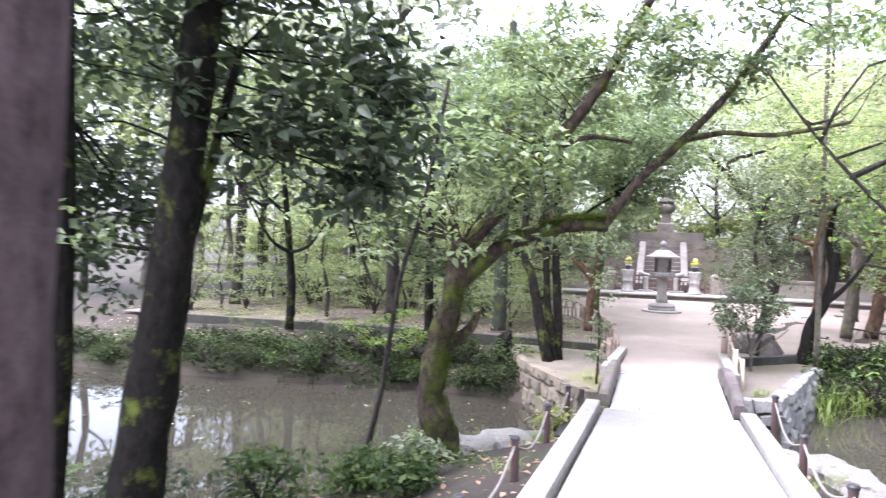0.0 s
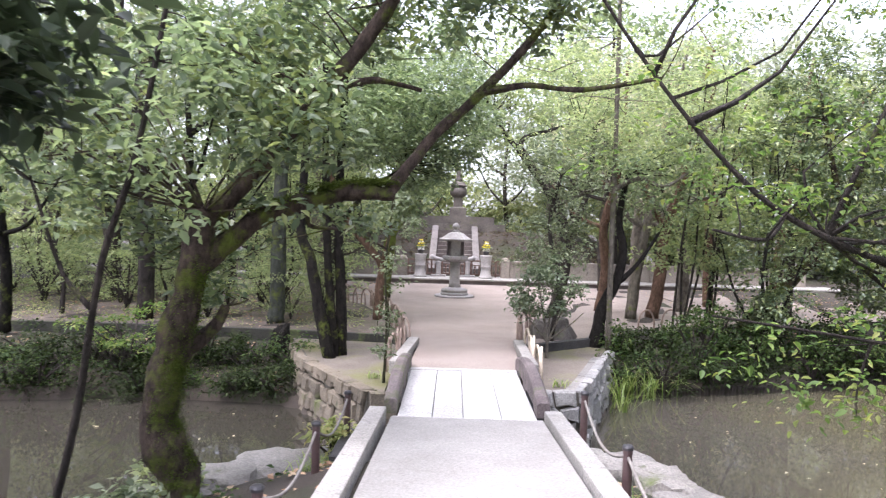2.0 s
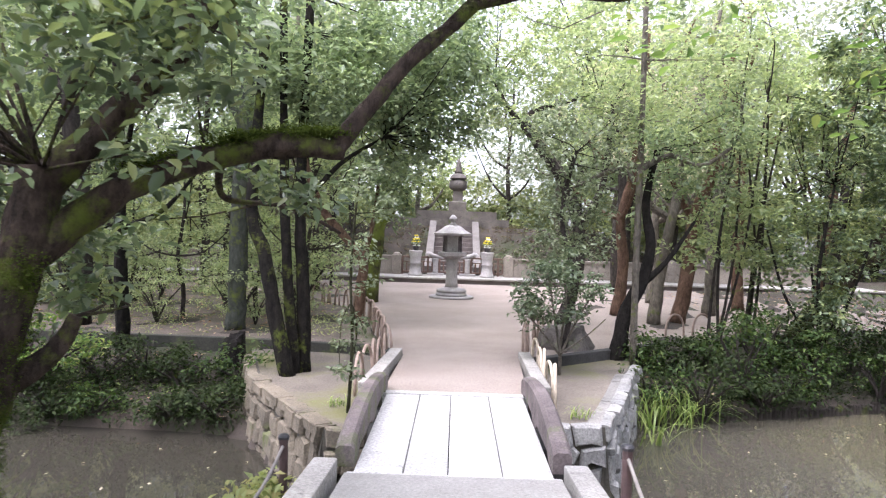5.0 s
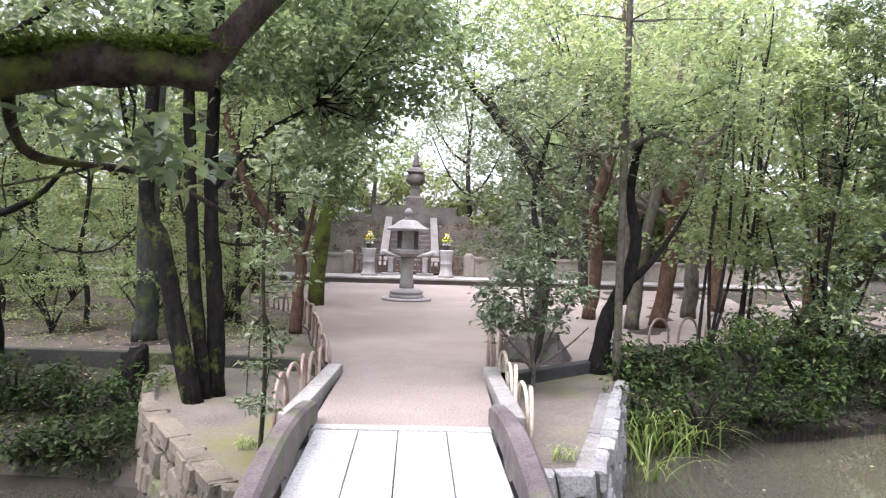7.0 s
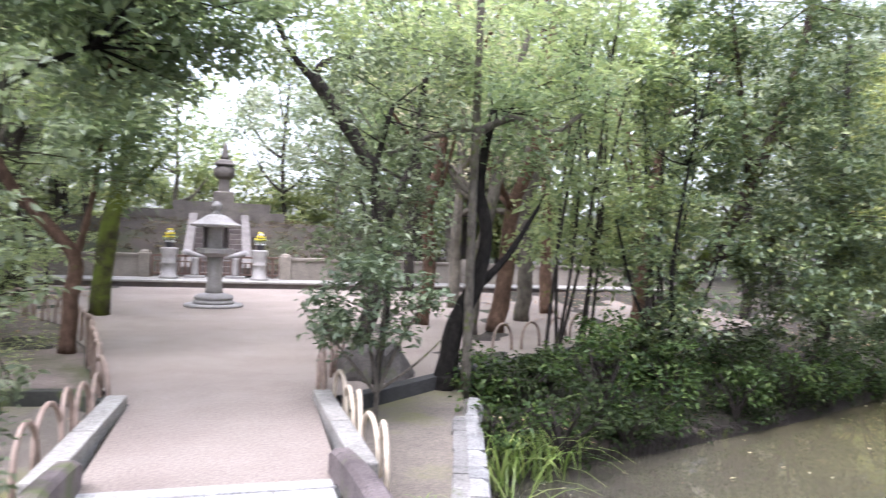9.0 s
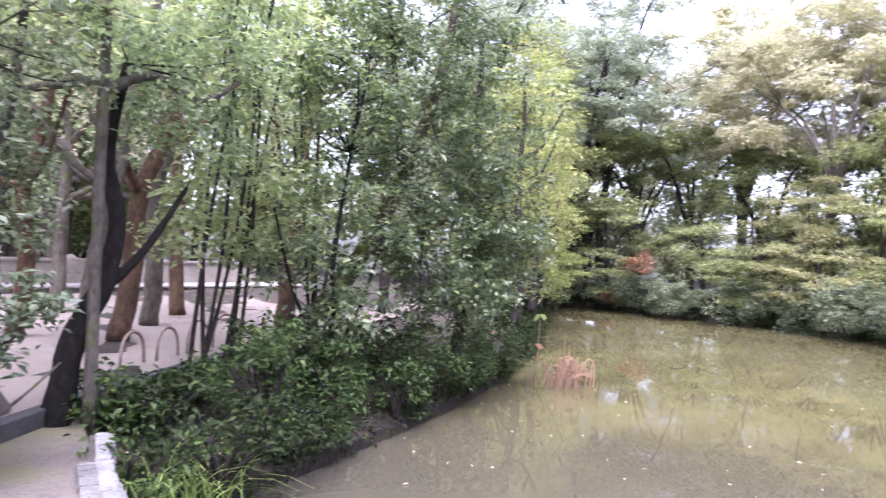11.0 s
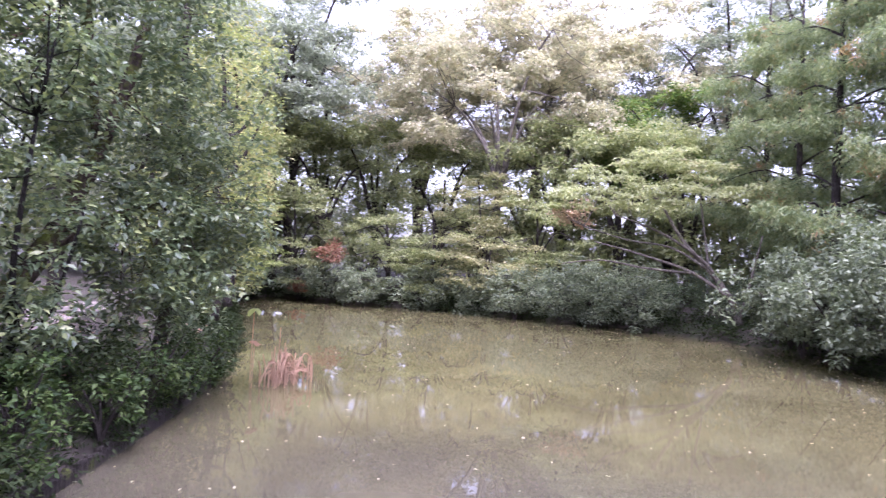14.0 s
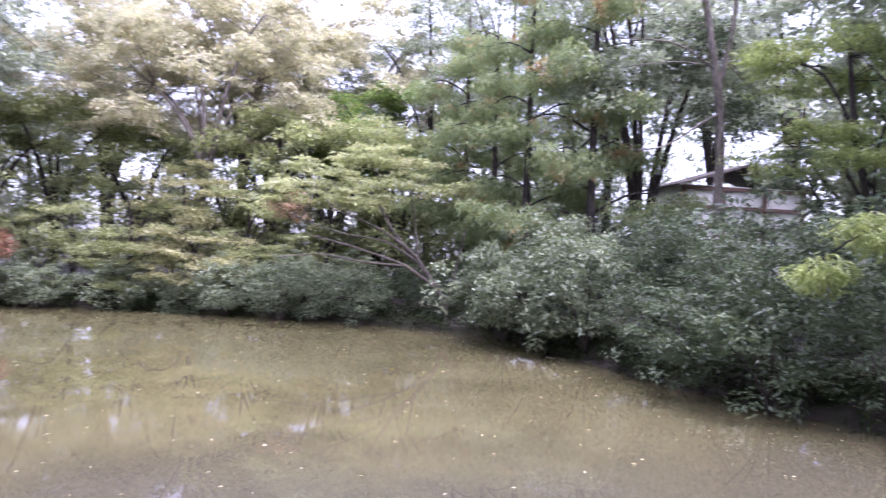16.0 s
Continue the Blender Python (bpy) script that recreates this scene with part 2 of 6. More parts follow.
# Grey green lifted by painted haze, as no misty air is drawn.
L_HAZE = foliage("haze_paled_evergreen_leaves", [(0.2, 0.222, 0.175), (0.27, 0.295, 0.235), (0.35, 0.375, 0.3)], 0.45, 0.45)
L_BANK = foliage("bank_shrub_leaves", [(0.02, 0.038, 0.013), (0.038, 0.065, 0.021), (0.062, 0.098, 0.03), (0.1, 0.13, 0.04)], 0.5, 0.35, shine=0.18)
L_EVER = foliage("glossy_evergreen_leaves", [(0.065, 0.092, 0.055), (0.105, 0.14, 0.08), (0.16, 0.2, 0.105), (0.2, 0.225, 0.09)], 0.34, 0.38, shine=0.45)
# Near-black green: shade under the bank trees is put into the leaves.
L_GLOOM = foliage("shaded_bank_leaves", [(0.014, 0.022, 0.009), (0.028, 0.042, 0.016), (0.05, 0.065, 0.025)], 0.6, 0.3, shine=0.12)
L_MOUND = foliage("mound_litter", [(0.07, 0.045, 0.028), (0.11, 0.075, 0.045), (0.1, 0.11, 0.045)], 0.7, 0.2)
L_FERN = foliage("reed_blades", [(0.08, 0.13, 0.03), (0.16, 0.22, 0.06), (0.26, 0.3, 0.1)], 0.4, 0.35)
L_DRY = foliage("dry_lotus", [(0.22, 0.125, 0.08), (0.34, 0.215, 0.14), (0.46, 0.35, 0.25)], 0.8, 0.2)
M_ROPE = plain("grey_rope", (0.2, 0.18, 0.16), 0.9)
M_POST = plain("dark_brown_plastic_post", (0.075, 0.045, 0.042), 0.45)
M_POSTCAP = plain("black_post_cap", (0.03, 0.028, 0.03), 0.35)
M_HOOP = plain("faded_bamboo", (0.5, 0.42, 0.32), 0.55, vary=0.3)
M_HOOPOLD = plain("brown_bamboo", (0.26, 0.19, 0.15), 0.6, vary=0.3)
M_FENCE = plain("brown_fence_wood", (0.14, 0.085, 0.065), 0.7)
M_LATTICE = plain("lantern_lattice", (0.12, 0.1, 0.1), 0.7)
M_YELLOWPETAL = plain("yellow_petals", (0.75, 0.6, 0.03), 0.6)
M_WHITEPETAL = plain("white_petals", (0.75, 0.75, 0.72), 0.6)

M_WATER, nt_, b_, _o = material("murky_pond_water")
v_ = world_coords(nt_)
film = noise_tex(nt_, v_, 0.3, 5, 0.55)
streak = noise_tex(nt_, mix(nt_, 0.35, v_, ramp(nt_, noise_tex(nt_, v_, 0.25, 3), [(0.3, (0, 0, 0)), (0.7, (6, 6, 0))]), "ADD"), 0.5, 3, 0.5)
c_ = ramp(nt_, film, [(0.3, (0.076, 0.068, 0.029)), (0.55, (0.098, 0.088, 0.039)), (0.75, (0.124, 0.113, 0.052))])
c_ = mix(nt_, ramp(nt_, streak, [(0.54, (0, 0, 0)), (0.66, (0.42, 0.42, 0.42))]), c_, (0.048, 0.042, 0.018))
# the khaki film has drifted to the far side of the pond; nearer the bridge the water is clear, its colour darkened for
# shade and reflected trees
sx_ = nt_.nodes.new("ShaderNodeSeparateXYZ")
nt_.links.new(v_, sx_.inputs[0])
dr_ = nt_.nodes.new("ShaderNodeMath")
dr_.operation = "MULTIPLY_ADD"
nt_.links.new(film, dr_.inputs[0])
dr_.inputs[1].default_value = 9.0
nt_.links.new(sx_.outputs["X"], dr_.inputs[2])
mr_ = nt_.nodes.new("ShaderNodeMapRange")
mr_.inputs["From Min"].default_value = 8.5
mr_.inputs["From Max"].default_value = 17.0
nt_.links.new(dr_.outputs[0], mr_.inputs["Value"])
# Left channel shade and right sky reflection are put into the base colour.
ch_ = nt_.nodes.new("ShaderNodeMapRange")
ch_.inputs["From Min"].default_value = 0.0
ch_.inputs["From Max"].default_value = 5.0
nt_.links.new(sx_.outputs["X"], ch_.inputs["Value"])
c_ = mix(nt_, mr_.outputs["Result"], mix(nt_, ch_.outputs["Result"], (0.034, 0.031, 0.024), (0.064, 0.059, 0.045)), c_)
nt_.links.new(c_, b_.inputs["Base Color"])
nt_.links.new(ramp(nt_, film, [(0.4, (0.012,) * 3), (0.75, (0.06,) * 3)]), b_.inputs["Roughness"])
b_.inputs["IOR"].default_value = 1.33
bump(nt_, b_, noise_tex(nt_, v_, 1.6, 2, 0.4), 0.012, 0.05)


# ---- building blocks ----
def link_mesh(name, me, mat, parent=None, label="", smooth=False):
    ob = new(name, me)
    if mat is not None and not me.materials:
        me.materials.append(mat)
    if smooth:
        for p in me.polygons:
            p.use_smooth = True
    if parent is not None:
        ob.parent = parent
    if label:
        ob["label"] = label
    return ob


def part(name, bm, mat, parent=None, label="", smooth=False):
    me = bpy.data.meshes.new(name)
    bm.normal_update()
    bm.to_mesh(me)
    bm.free()
    return link_mesh(name, me, mat, parent, label, smooth)


def thing(name, at, label, category, group="", kind="", rz=0.0):
    ob = new(name)
    ob.matrix_world = pose(*at, 0, 0, rz)
    ob.empty_display_size = 0.1
    return tagged(ob, label, category, group, kind)


def box(bm, lo, hi, bevel=0.0, m=None, rough=0.0):
    r = bmesh.ops.create_cube(bm, size=1)
    vs = r["verts"]
    s = Matrix.Translation([(a + b) / 2 for a, b in zip(lo, hi)]) @ Matrix.Diagonal([*[b - a for a, b in zip(lo, hi)], 1])
    bmesh.ops.transform(bm, matrix=s, verts=vs)
    if bevel:
        es = list({e for v in vs for e in v.link_edges})
        r = bmesh.ops.bevel(bm, geom=es, offset=bevel, segments=2, profile=0.6, affect="EDGES")
        vs = list({v for f in r["faces"] for v in f.verts} | {v for v in vs if v.is_valid})
    if rough:
        for v in vs:
            v.co += Vector((random.uniform(-1, 1), random.uniform(-1, 1), random.uniform(-1, 1))) * rough
    if m is not None:
        bmesh.ops.transform(bm, matrix=m, verts=vs)
    return vs


def lathe(bm, profile, seg=16, at=(0, 0, 0), turn=0.0):
    """profile: (radius, z) from bottom to top."""
    rings = []
    for r, z in profile:
        rings.append([bm.verts.new((at[0] + r * math.cos(turn + 2 * math.pi * i / seg), at[1] + r * math.sin(turn + 2 * math.pi * i / seg), at[2] + z)) for i in range(seg)])
    for a, b in zip(rings, rings[1:]):
        for i in range(seg):
            bm.faces.new((a[i], a[(i + 1) % seg], b[(i + 1) % seg], b[i]))
    bm.faces.new(rings[0][::-1])
    bm.faces.new(rings[-1])


def smooth_line(pts, steps=4):
    """A rounded line through the given points."""
    p = [Vector(q) for q in pts]
    if len(p) < 3:
        return p
    out = []
    for i in range(len(p) - 1):
        a, b, c, d = p[max(0, i - 1)], p[i], p[i + 1], p[min(len(p) - 1, i + 2)]
        for k in range(steps):
            t = k / steps
            out.append(0.5 * ((2 * b) + (c - a) * t + (2 * a - 5 * b + 4 * c - d) * t * t + (3 * b - a - 3 * c + d) * t ** 3))
    out.append(p[-1])
    return out


def tube(bm, pts, r0, r1, seg=8, rough=0.0, power=1.0):
    rings = []
    n = len(pts)
    side = None
    for i, p in enumerate(pts):
        d = (pts[min(n - 1, i + 1)] - pts[max(0, i - 1)]).normalized()
        if side is None:
            side = d.orthogonal().normalized()
        side = (side - d * side.dot(d)).normalized()
        up = d.cross(side)
        r = r0 + (r1 - r0) * (i / (n - 1)) ** power
        ring = []
        for k in range(seg):
            a = 2 * math.pi * k / seg
            rr = r * (1 + (rough * (0.6 * noise.noise(Vector((p.x * 4 + math.cos(a), p.y * 4 + math.sin(a), p.z * 3))) + 0.3 * noise.noise(Vector((p.x * 9 + 2 * math.cos(a), p.y * 9 + 2 * math.sin(a), p.z * 7)))) if rough else 0))
            ring.append(bm.verts.new(p + (side * math.cos(a) + up * math.sin(a)) * rr))
        rings.append(ring)
    for a, b in zip(rings, rings[1:]):
        for k in range(seg):
            bm.faces.new((a[k], a[(k + 1) % seg], b[(k + 1) % seg], b[k]))
    bm.faces.new(rings[-1])
    bm.faces.new(rings[0][::-1])


def quick_mesh(name, verts, faces):
    """verts (n, 3), faces (m, 3) or (m, 4) as arrays."""
    me = bpy.data.meshes.new(name)
    k = faces.shape[1]
    me.vertices.add(len(verts))
    me.vertices.foreach_set("co", np.ascontiguousarray(verts, dtype=np.float32).ravel())
    me.loops.add(faces.size)
    me.loops.foreach_set("vertex_index", np.ascontiguousarray(faces, dtype=np.int32).ravel())
    me.polygons.add(len(faces))
    me.polygons.foreach_set("loop_start", np.arange(0, faces.size, k, dtype=np.int32))
    me.update(calc_edges=True)
    return me


def unit(v):
    return v / np.maximum(1e-9, np.linalg.norm(v, axis=1))[:, None]


def leaf_mesh(name, centres, radii, per, size, rng, droop=0.25, slim=0.5, flat=0.55, out=0.5, fine=False):
    """Leaves in clumps: every leaf two triangles folded along its rib."""
    n = len(centres) * per
    c = np.repeat(centres, per, axis=0)
    r = np.repeat(radii, per)[:, None]
    off = unit(rng.normal(size=(n, 3))) * rng.random((n, 1)) ** 0.45
    off[:, 2] *= flat
    base = c + off * r
    d = rng.normal(size=(n, 3)) + out * off
    d[:, 2] = d[:, 2] * 0.45 - droop
    d = unit(d)
    up = rng.normal(size=(n, 3)) * 0.45 + np.array([0, 0, 1.0])
    s = unit(np.cross(d, up))
    nn = np.cross(s, d)
    ln = (size * rng.uniform(0.6, 1.3, n))[:, None]
    w = ln * slim * 0.5
    if fine:
        v = np.empty((n, 6, 3))
        v[:, 0] = base
        v[:, 1] = base + d * ln * 0.3 + s * w + nn * w * 0.35
        v[:, 2] = base + d * ln * 0.68 + s * w * 0.78 + nn * w * 0.25
        v[:, 3] = base + d * ln - nn * ln * 0.12
        v[:, 4] = base + d * ln * 0.68 - s * w * 0.78 + nn * w * 0.25
        v[:, 5] = base + d * ln * 0.3 - s * w + nn * w * 0.35
        i = np.arange(n)[:, None] * 6
        f = np.concatenate([i + [0, 2, 1], i + [0, 3, 2], i + [0, 4, 3], i + [0, 5, 4]], axis=1).reshape(-1, 3)
        return quick_mesh(name, v.reshape(-1, 3), f)
    v = np.empty((n, 4, 3))
    v[:, 0] = base
    v[:, 1] = base + d * ln * 0.45 + s * w + nn * w * 0.3
    v[:, 2] = base + d * ln - nn * ln * 0.12
    v[:, 3] = base + d * ln * 0.45 - s * w + nn * w * 0.3
    i = np.arange(n)[:, None] * 4
    f = np.concatenate([i + [0, 2, 1], i + [0, 3, 2]], axis=1).reshape(-1, 3)
    return quick_mesh(name, v.reshape(-1, 3), f)


def clump_cloud(rng, centre, size, count, hollow=0.45):
    """Centres of clumps in an uneven egg, more of them near its skin."""
    p = unit(rng.normal(size=(count, 3))) * (hollow + (1 - hollow) * rng.random((count, 1)) ** 0.6)
    lump = 0.88 + 0.3 * np.sin(p[:, :1] * 4.1 + centre[0]) * np.cos(p[:, 1:2] * 3.7 + centre[1])
    return np.array(centre) + p * lump * np.array(size)


def tree(at, limbs, crowns, bark_mat, leaf_mat, label, category="tree", seed=1, size=0.1, per=60, twigs=10, name="tree", clump=0.45, group="", droop=0.25, slim=0.5, seg=9, flat=0.55, fine=False):
    """limbs: (points from the base, r0, r1), the first one is the trunk. crowns: (centre, size, clumps)."""
    rng = np.random.default_rng(seed)
    ob = thing(name, at, label, category, group)
    lines = []
    for k, (pts, r0, r1) in enumerate(limbs):
        bm = bmesh.new()
        line = smooth_line(pts, 7 if seg > 10 else 4)
        lines += line[len(line) // 2:]
        tube(bm, line, r0, r1, seg, 0.7 if seg > 10 else 0.4)
        part("trunk" if k == 0 else "limb", bm, bark_mat, ob, smooth=True)
    cs, tb = [], bmesh.new()
    for centre, dim, count in crowns:
        c = clump_cloud(rng, centre, dim, count)
        cs.append(c)
        pick = c[rng.permutation(count)[:twigs]]
        for q in pick:
            q = Vector(q)
            near = min(lines, key=lambda p: (p - q).length)
            mid = near.lerp(q, 0.5) + Vector(rng.normal(size=3) * 0.12 * (q - near).length)
            tube(tb, smooth_line([near, mid, q], 2), 0.006 + 0.007 * (q - near).length, 0.004, 4)
    if len(tb.verts):
        tagged(part("branchwork", tb, bark_mat, ob, smooth=True), kind="stuff")
    else:
        tb.free()
    cs = np.concatenate(cs)
    rad = clump * rng.uniform(0.6, 1.25, len(cs))
    tagged(link_mesh("crown", leaf_mesh("crown", cs, rad, per, size, rng, droop, slim, flat, fine=fine), leaf_mat, ob), kind="stuff")
    return ob


def wobble(rng, h, lean, n=5, amp=0.08):
    """A trunk's line from its base to height h, leaning by (dx, dy)."""
    return [(lean[0] * k / n + rng.normal() * amp * (k > 0), lean[1] * k / n + rng.normal() * amp * (k > 0), h * k / n) for k in range(n + 1)]


def forest_tree(at, h, r, spread, leaf_mat, bark_mat, label, seed, low=0.35, size=0.14, per=50, count=60, lean=(0, 0), group="", clump=0.6, category="tree", slim=0.5, flat=0.55, hollow=0.3):
    rng = np.random.default_rng(seed)
    trunk = wobble(rng, h * 0.8, lean, 6, 0.03 * h ** 0.5)
    limbs = [(trunk, r, r * 0.25)]
    mid = h * (low + 1) / 2
    for k in range(4):
        a = rng.uniform(0, 6.28)
        s = trunk[2 + k % 3]
        e = (s[0] + math.cos(a) * spread * 0.7, s[1] + math.sin(a) * spread * 0.7, s[2] + h * rng.uniform(0.12, 0.3))
        m = ((s[0] + e[0]) / 2, (s[1] + e[1]) / 2, (s[2] + e[2]) / 2 - 0.04 * h)
        limbs.append(([s, m, e], r * 0.45, r * 0.12))
    crown = [((lean[0] * 0.75, lean[1] * 0.75, mid), (spread, spread, h * (1 - low) / 2), count)]
    return tree(at, limbs, crown, bark_mat, leaf_mat, label, category, seed, size, per, 8, clump=clump, group=group, slim=slim, seg=7, flat=flat)


# ---- the lie of the land ----
WATER = -0.85
POND = [(-30, 5.0), (-11, 4.9), (-6.8, 5.2), (-4.9, 5.9), (-3.9, 6.9), (-3.1, 8.2), (-2.7, 9.1), (-2.1, 9.8), (-1.3, 10.3), (1.3, 10.35), (1.9, 10.25), (2.35, 9.5), (2.6, 8.6),
        (3.0, 6.6), (4.5, 4.0), (7.5, 2.4), (11.5, 2.9), (14.8, 4.3), (19, 5.4), (23.4, 6.3), (27, 11), (29.5, 17), (30.6, 24), (32, 29.3), (27, 28), (22.4, 25), (16, 20.5), (12.6, 18.6), (11.1, 17.7),
        (8.4, 16.6), (5.4, 15.6), (3.6, 15.15), (2.85, 14.9), (1.75, 11.75), (-1.0, 11.3), (-2.6, 13.6), (-5.2, 13.9), (-7.0, 13.4), (-11.4, 12.8), (-18, 13.5), (-30, 14)]
POND_A = np.array(POND)


def pond_distance(x, y):
    """Metres to the water's edge, negative over the pond."""
    p = np.stack([x, y], -1)[..., None, :]
    a, b = POND_A, np.roll(POND_A, -1, axis=0)
    ab = b - a
    t = np.clip(((p - a) * ab).sum(-1) / (ab ** 2).sum(-1), 0, 1)
    d = np.sqrt((((p - a) - t[..., None] * ab) ** 2).sum(-1)).min(-1)
    yy, xx = y[..., None], x[..., None]
    cross = (a[:, 1] > yy) != (b[:, 1] > yy)
    den = np.where(b[:, 1] == a[:, 1], 1e-9, b[:, 1] - a[:, 1])
    inside = (cross & (xx < (b[:, 0] - a[:, 0]) * (yy - a[:, 1]) / den + a[:, 0])).sum(-1) % 2 == 1
    return np.where(inside, -d, d)


def step01(a, b, v):
    t = np.clip((v - a) / (b - a), 0, 1)
    return t * t * (3 - 2 * t)


def path_z(y):
    return np.where(y < 9.9, 0.071 * (9.9 - y), 0.0)


def land(x, y):
    d = pond_distance(x, y)
    near = y < 10.8
    ridge = path_z(y) - 0.03
    off = np.abs(x - 0.15)
    z_near = ridge - np.clip(off - 0.9, 0, 3) * 0.28
    z_near = np.maximum(z_near, -0.42)
    z_far = -0.03 + 0.0 * x
    z_far = z_far - 0.2 * step01(16.9, 15.2, y + 0.0 * x) * step01(1.1, 1.5, np.abs(x - 0.2))
    z_far = z_far + 0.25 * step01(24, 40, np.hypot(x, y)) * step01(6, 12, np.abs(x))
    z = np.where(near & (x < 11) & (x > -14), z_near, z_far)
    z = np.where((y < 10.8) & (x >= 11), 0.0, z)
    z = np.minimum(z, -0.68 + 0.36 * np.maximum(d, 0))
    bank = step01(-0.35, 0.0, d)
    rough = 0.05 * np.sin(x * 2.1 + y * 0.7) * np.cos(y * 1.9 - x * 0.6) + 0.03 * np.sin(x * 5.3) * np.cos(y * 4.7)
    keep = step01(1.2, 2.5, off) * step01(0.2, 1.2, d)
    mound = 2.0 * step01(31.0, 36.3, y) * step01(11.0, 5.5, np.abs(x)) * step01(60, 46, y)
    return -1.7 + (z + rough * keep + mound + 1.7) * bank


xs = np.concatenate([[-1500, -500, -200, -90], np.arange(-45, -14, 1.5), np.arange(-14, 15, 0.3), np.arange(15, 55, 1.2), [90, 200, 500, 1500]])
ys = np.concatenate([[-1500, -500, -200, -80, -40], np.arange(-20, 0, 1.5), np.arange(0, 20, 0.3), np.arange(20, 62, 1.0), [90, 200, 500, 1500]])
gx, gy = np.meshgrid(xs, ys)
gz = land(gx, gy)
ni, nj = gx.shape
idx = np.arange(ni * nj).reshape(ni, nj)
quads = np.stack([idx[:-1, :-1], idx[:-1, 1:], idx[1:, 1:], idx[1:, :-1]], -1).reshape(-1, 4)
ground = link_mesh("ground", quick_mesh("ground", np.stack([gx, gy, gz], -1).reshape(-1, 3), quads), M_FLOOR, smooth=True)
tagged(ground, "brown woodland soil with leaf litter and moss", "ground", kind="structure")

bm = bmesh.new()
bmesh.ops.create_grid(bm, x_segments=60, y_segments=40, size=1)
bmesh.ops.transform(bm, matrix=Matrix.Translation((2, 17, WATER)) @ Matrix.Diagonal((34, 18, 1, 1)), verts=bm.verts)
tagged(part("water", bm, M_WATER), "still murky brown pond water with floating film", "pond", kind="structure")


def sheet(name, outline, z_of, mat, label, category, grid=0.4):
    """A walked surface inside an outline, laid on the land."""
    bm_ = bmesh.new()
    f = bm_.faces.new([bm_.verts.new((x, y, 0)) for x, y in outline])
    lo = min(p[1] for p in outline)
    hi = max(p[1] for p in outline)
    y = lo + grid
    while y < hi:
        bmesh.ops.bisect_plane(bm_, geom=bm_.verts[:] + bm_.edges[:] + bm_.faces[:], plane_co=(0, y, 0), plane_no=(0, 1, 0))
        y += grid
    for v in bm_.verts:
        v.co.z = float(z_of(v.co.x, v.co.y))
    return tagged(part(name, bm_, mat), label, category, kind="structure")


sheet("path", [(-0.75, -6), (1.05, -6), (1.0, 9.9), (-0.68, 9.9)], lambda x, y: path_z(y) + 0.012, M_PATH, "pale sandy gravel footpath sloping to the bridge", "path")
sheet("plaza", [(-0.68, 12.66), (1.02, 12.66), (1.12, 15.2), (1.5, 15.45), (3.3, 16.9), (5.6, 18.4), (9.5, 20.2), (14, 22.5), (18, 27), (18, 29.42), (-14, 29.42), (-14, 27.5), (-4.2, 24.2), (-2.4, 21.2), (-1.55, 18.6), (-1.3, 17.2), (-0.95, 15.9), (-0.62, 15.2)],
      lambda x, y: 0.0, M_PLAZA, "pinkish raked sand forecourt", "forecourt", 1.0)


sheet("woodland_floor", [(-0.98, 15.9), (-1.33, 17.2), (-1.58, 18.6), (-2.43, 21.2), (-4.23, 24.2), (-14, 27.45), (-14, 16.1), (-6, 16.3)], lambda x, y: -0.004, M_WOODSOIL, "trodden pinkish brown soil under the trees", "ground", 1.0)


# ---- bridge ----
bridge = thing("bridge", (0.16, 11.3, 0), "flat granite slab footbridge over the pond channel", "bridge")
for x0, x1 in ((-0.78, -0.395), (-0.387, -0.043), (-0.035, 0.387), (0.395, 0.79)):
    bm = bmesh.new()
    box(bm, (x0, -1.33, -0.22), (x1, 1.33, 0.0), 0.012)
    part("slab", bm, M_SLAB, bridge)
for y0, y1 in ((-1.56, -1.345), (1.345, 1.5)):
    bm = bmesh.new()
    box(bm, (-0.83, y0, -0.22), (0.85, y1, 0.006), 0.012)
    part("sill", bm, M_SLAB, bridge, "pale threshold stone")


def parapet(x, label, mat):
    ob = thing("parapet", (x, 11.5, 0), label, "parapet", "parapets of the bridge")
    n = 22
    bm_ = bmesh.new()
    rows_ = []
    for i in range(n + 1):
        u = i / n
        top = 0.18 + 0.15 * math.sin(math.pi * min(1, max(0, u * 0.96 + 0.02)))
        if i in (0, n):
            top -= 0.03
        leg = u < 0.13 or 0.45 < u < 0.55 or u > 0.87
        low = -0.01 if leg else 0.055
        y = -1.4 + 2.85 * u
        w = 0.075
        rows_.append([bm_.verts.new(c) for c in ((-w, y, low), (w, y, low), (w, y, top - 0.03), (w - 0.03, y, top), (-w + 0.03, y, top), (-w, y, top - 0.03))])
    for a, b in zip(rows_, rows_[1:]):
        for k in range(6):
            bm_.faces.new((a[k], a[(k + 1) % 6], b[(k + 1) % 6], b[k]))
    bm_.faces.new(rows_[0][::-1])
    bm_.faces.new(rows_[-1])
    bmesh.ops.recalc_face_normals(bm_, faces=bm_.faces)
    part("coping_stone", bm_, mat, ob)


parapet(-0.71, "arched weathered stone parapet with moss on its side", M_PARAPETMOSS)
parapet(1.03, "arched brown stone parapet beside the slabs", M_PARAPET)


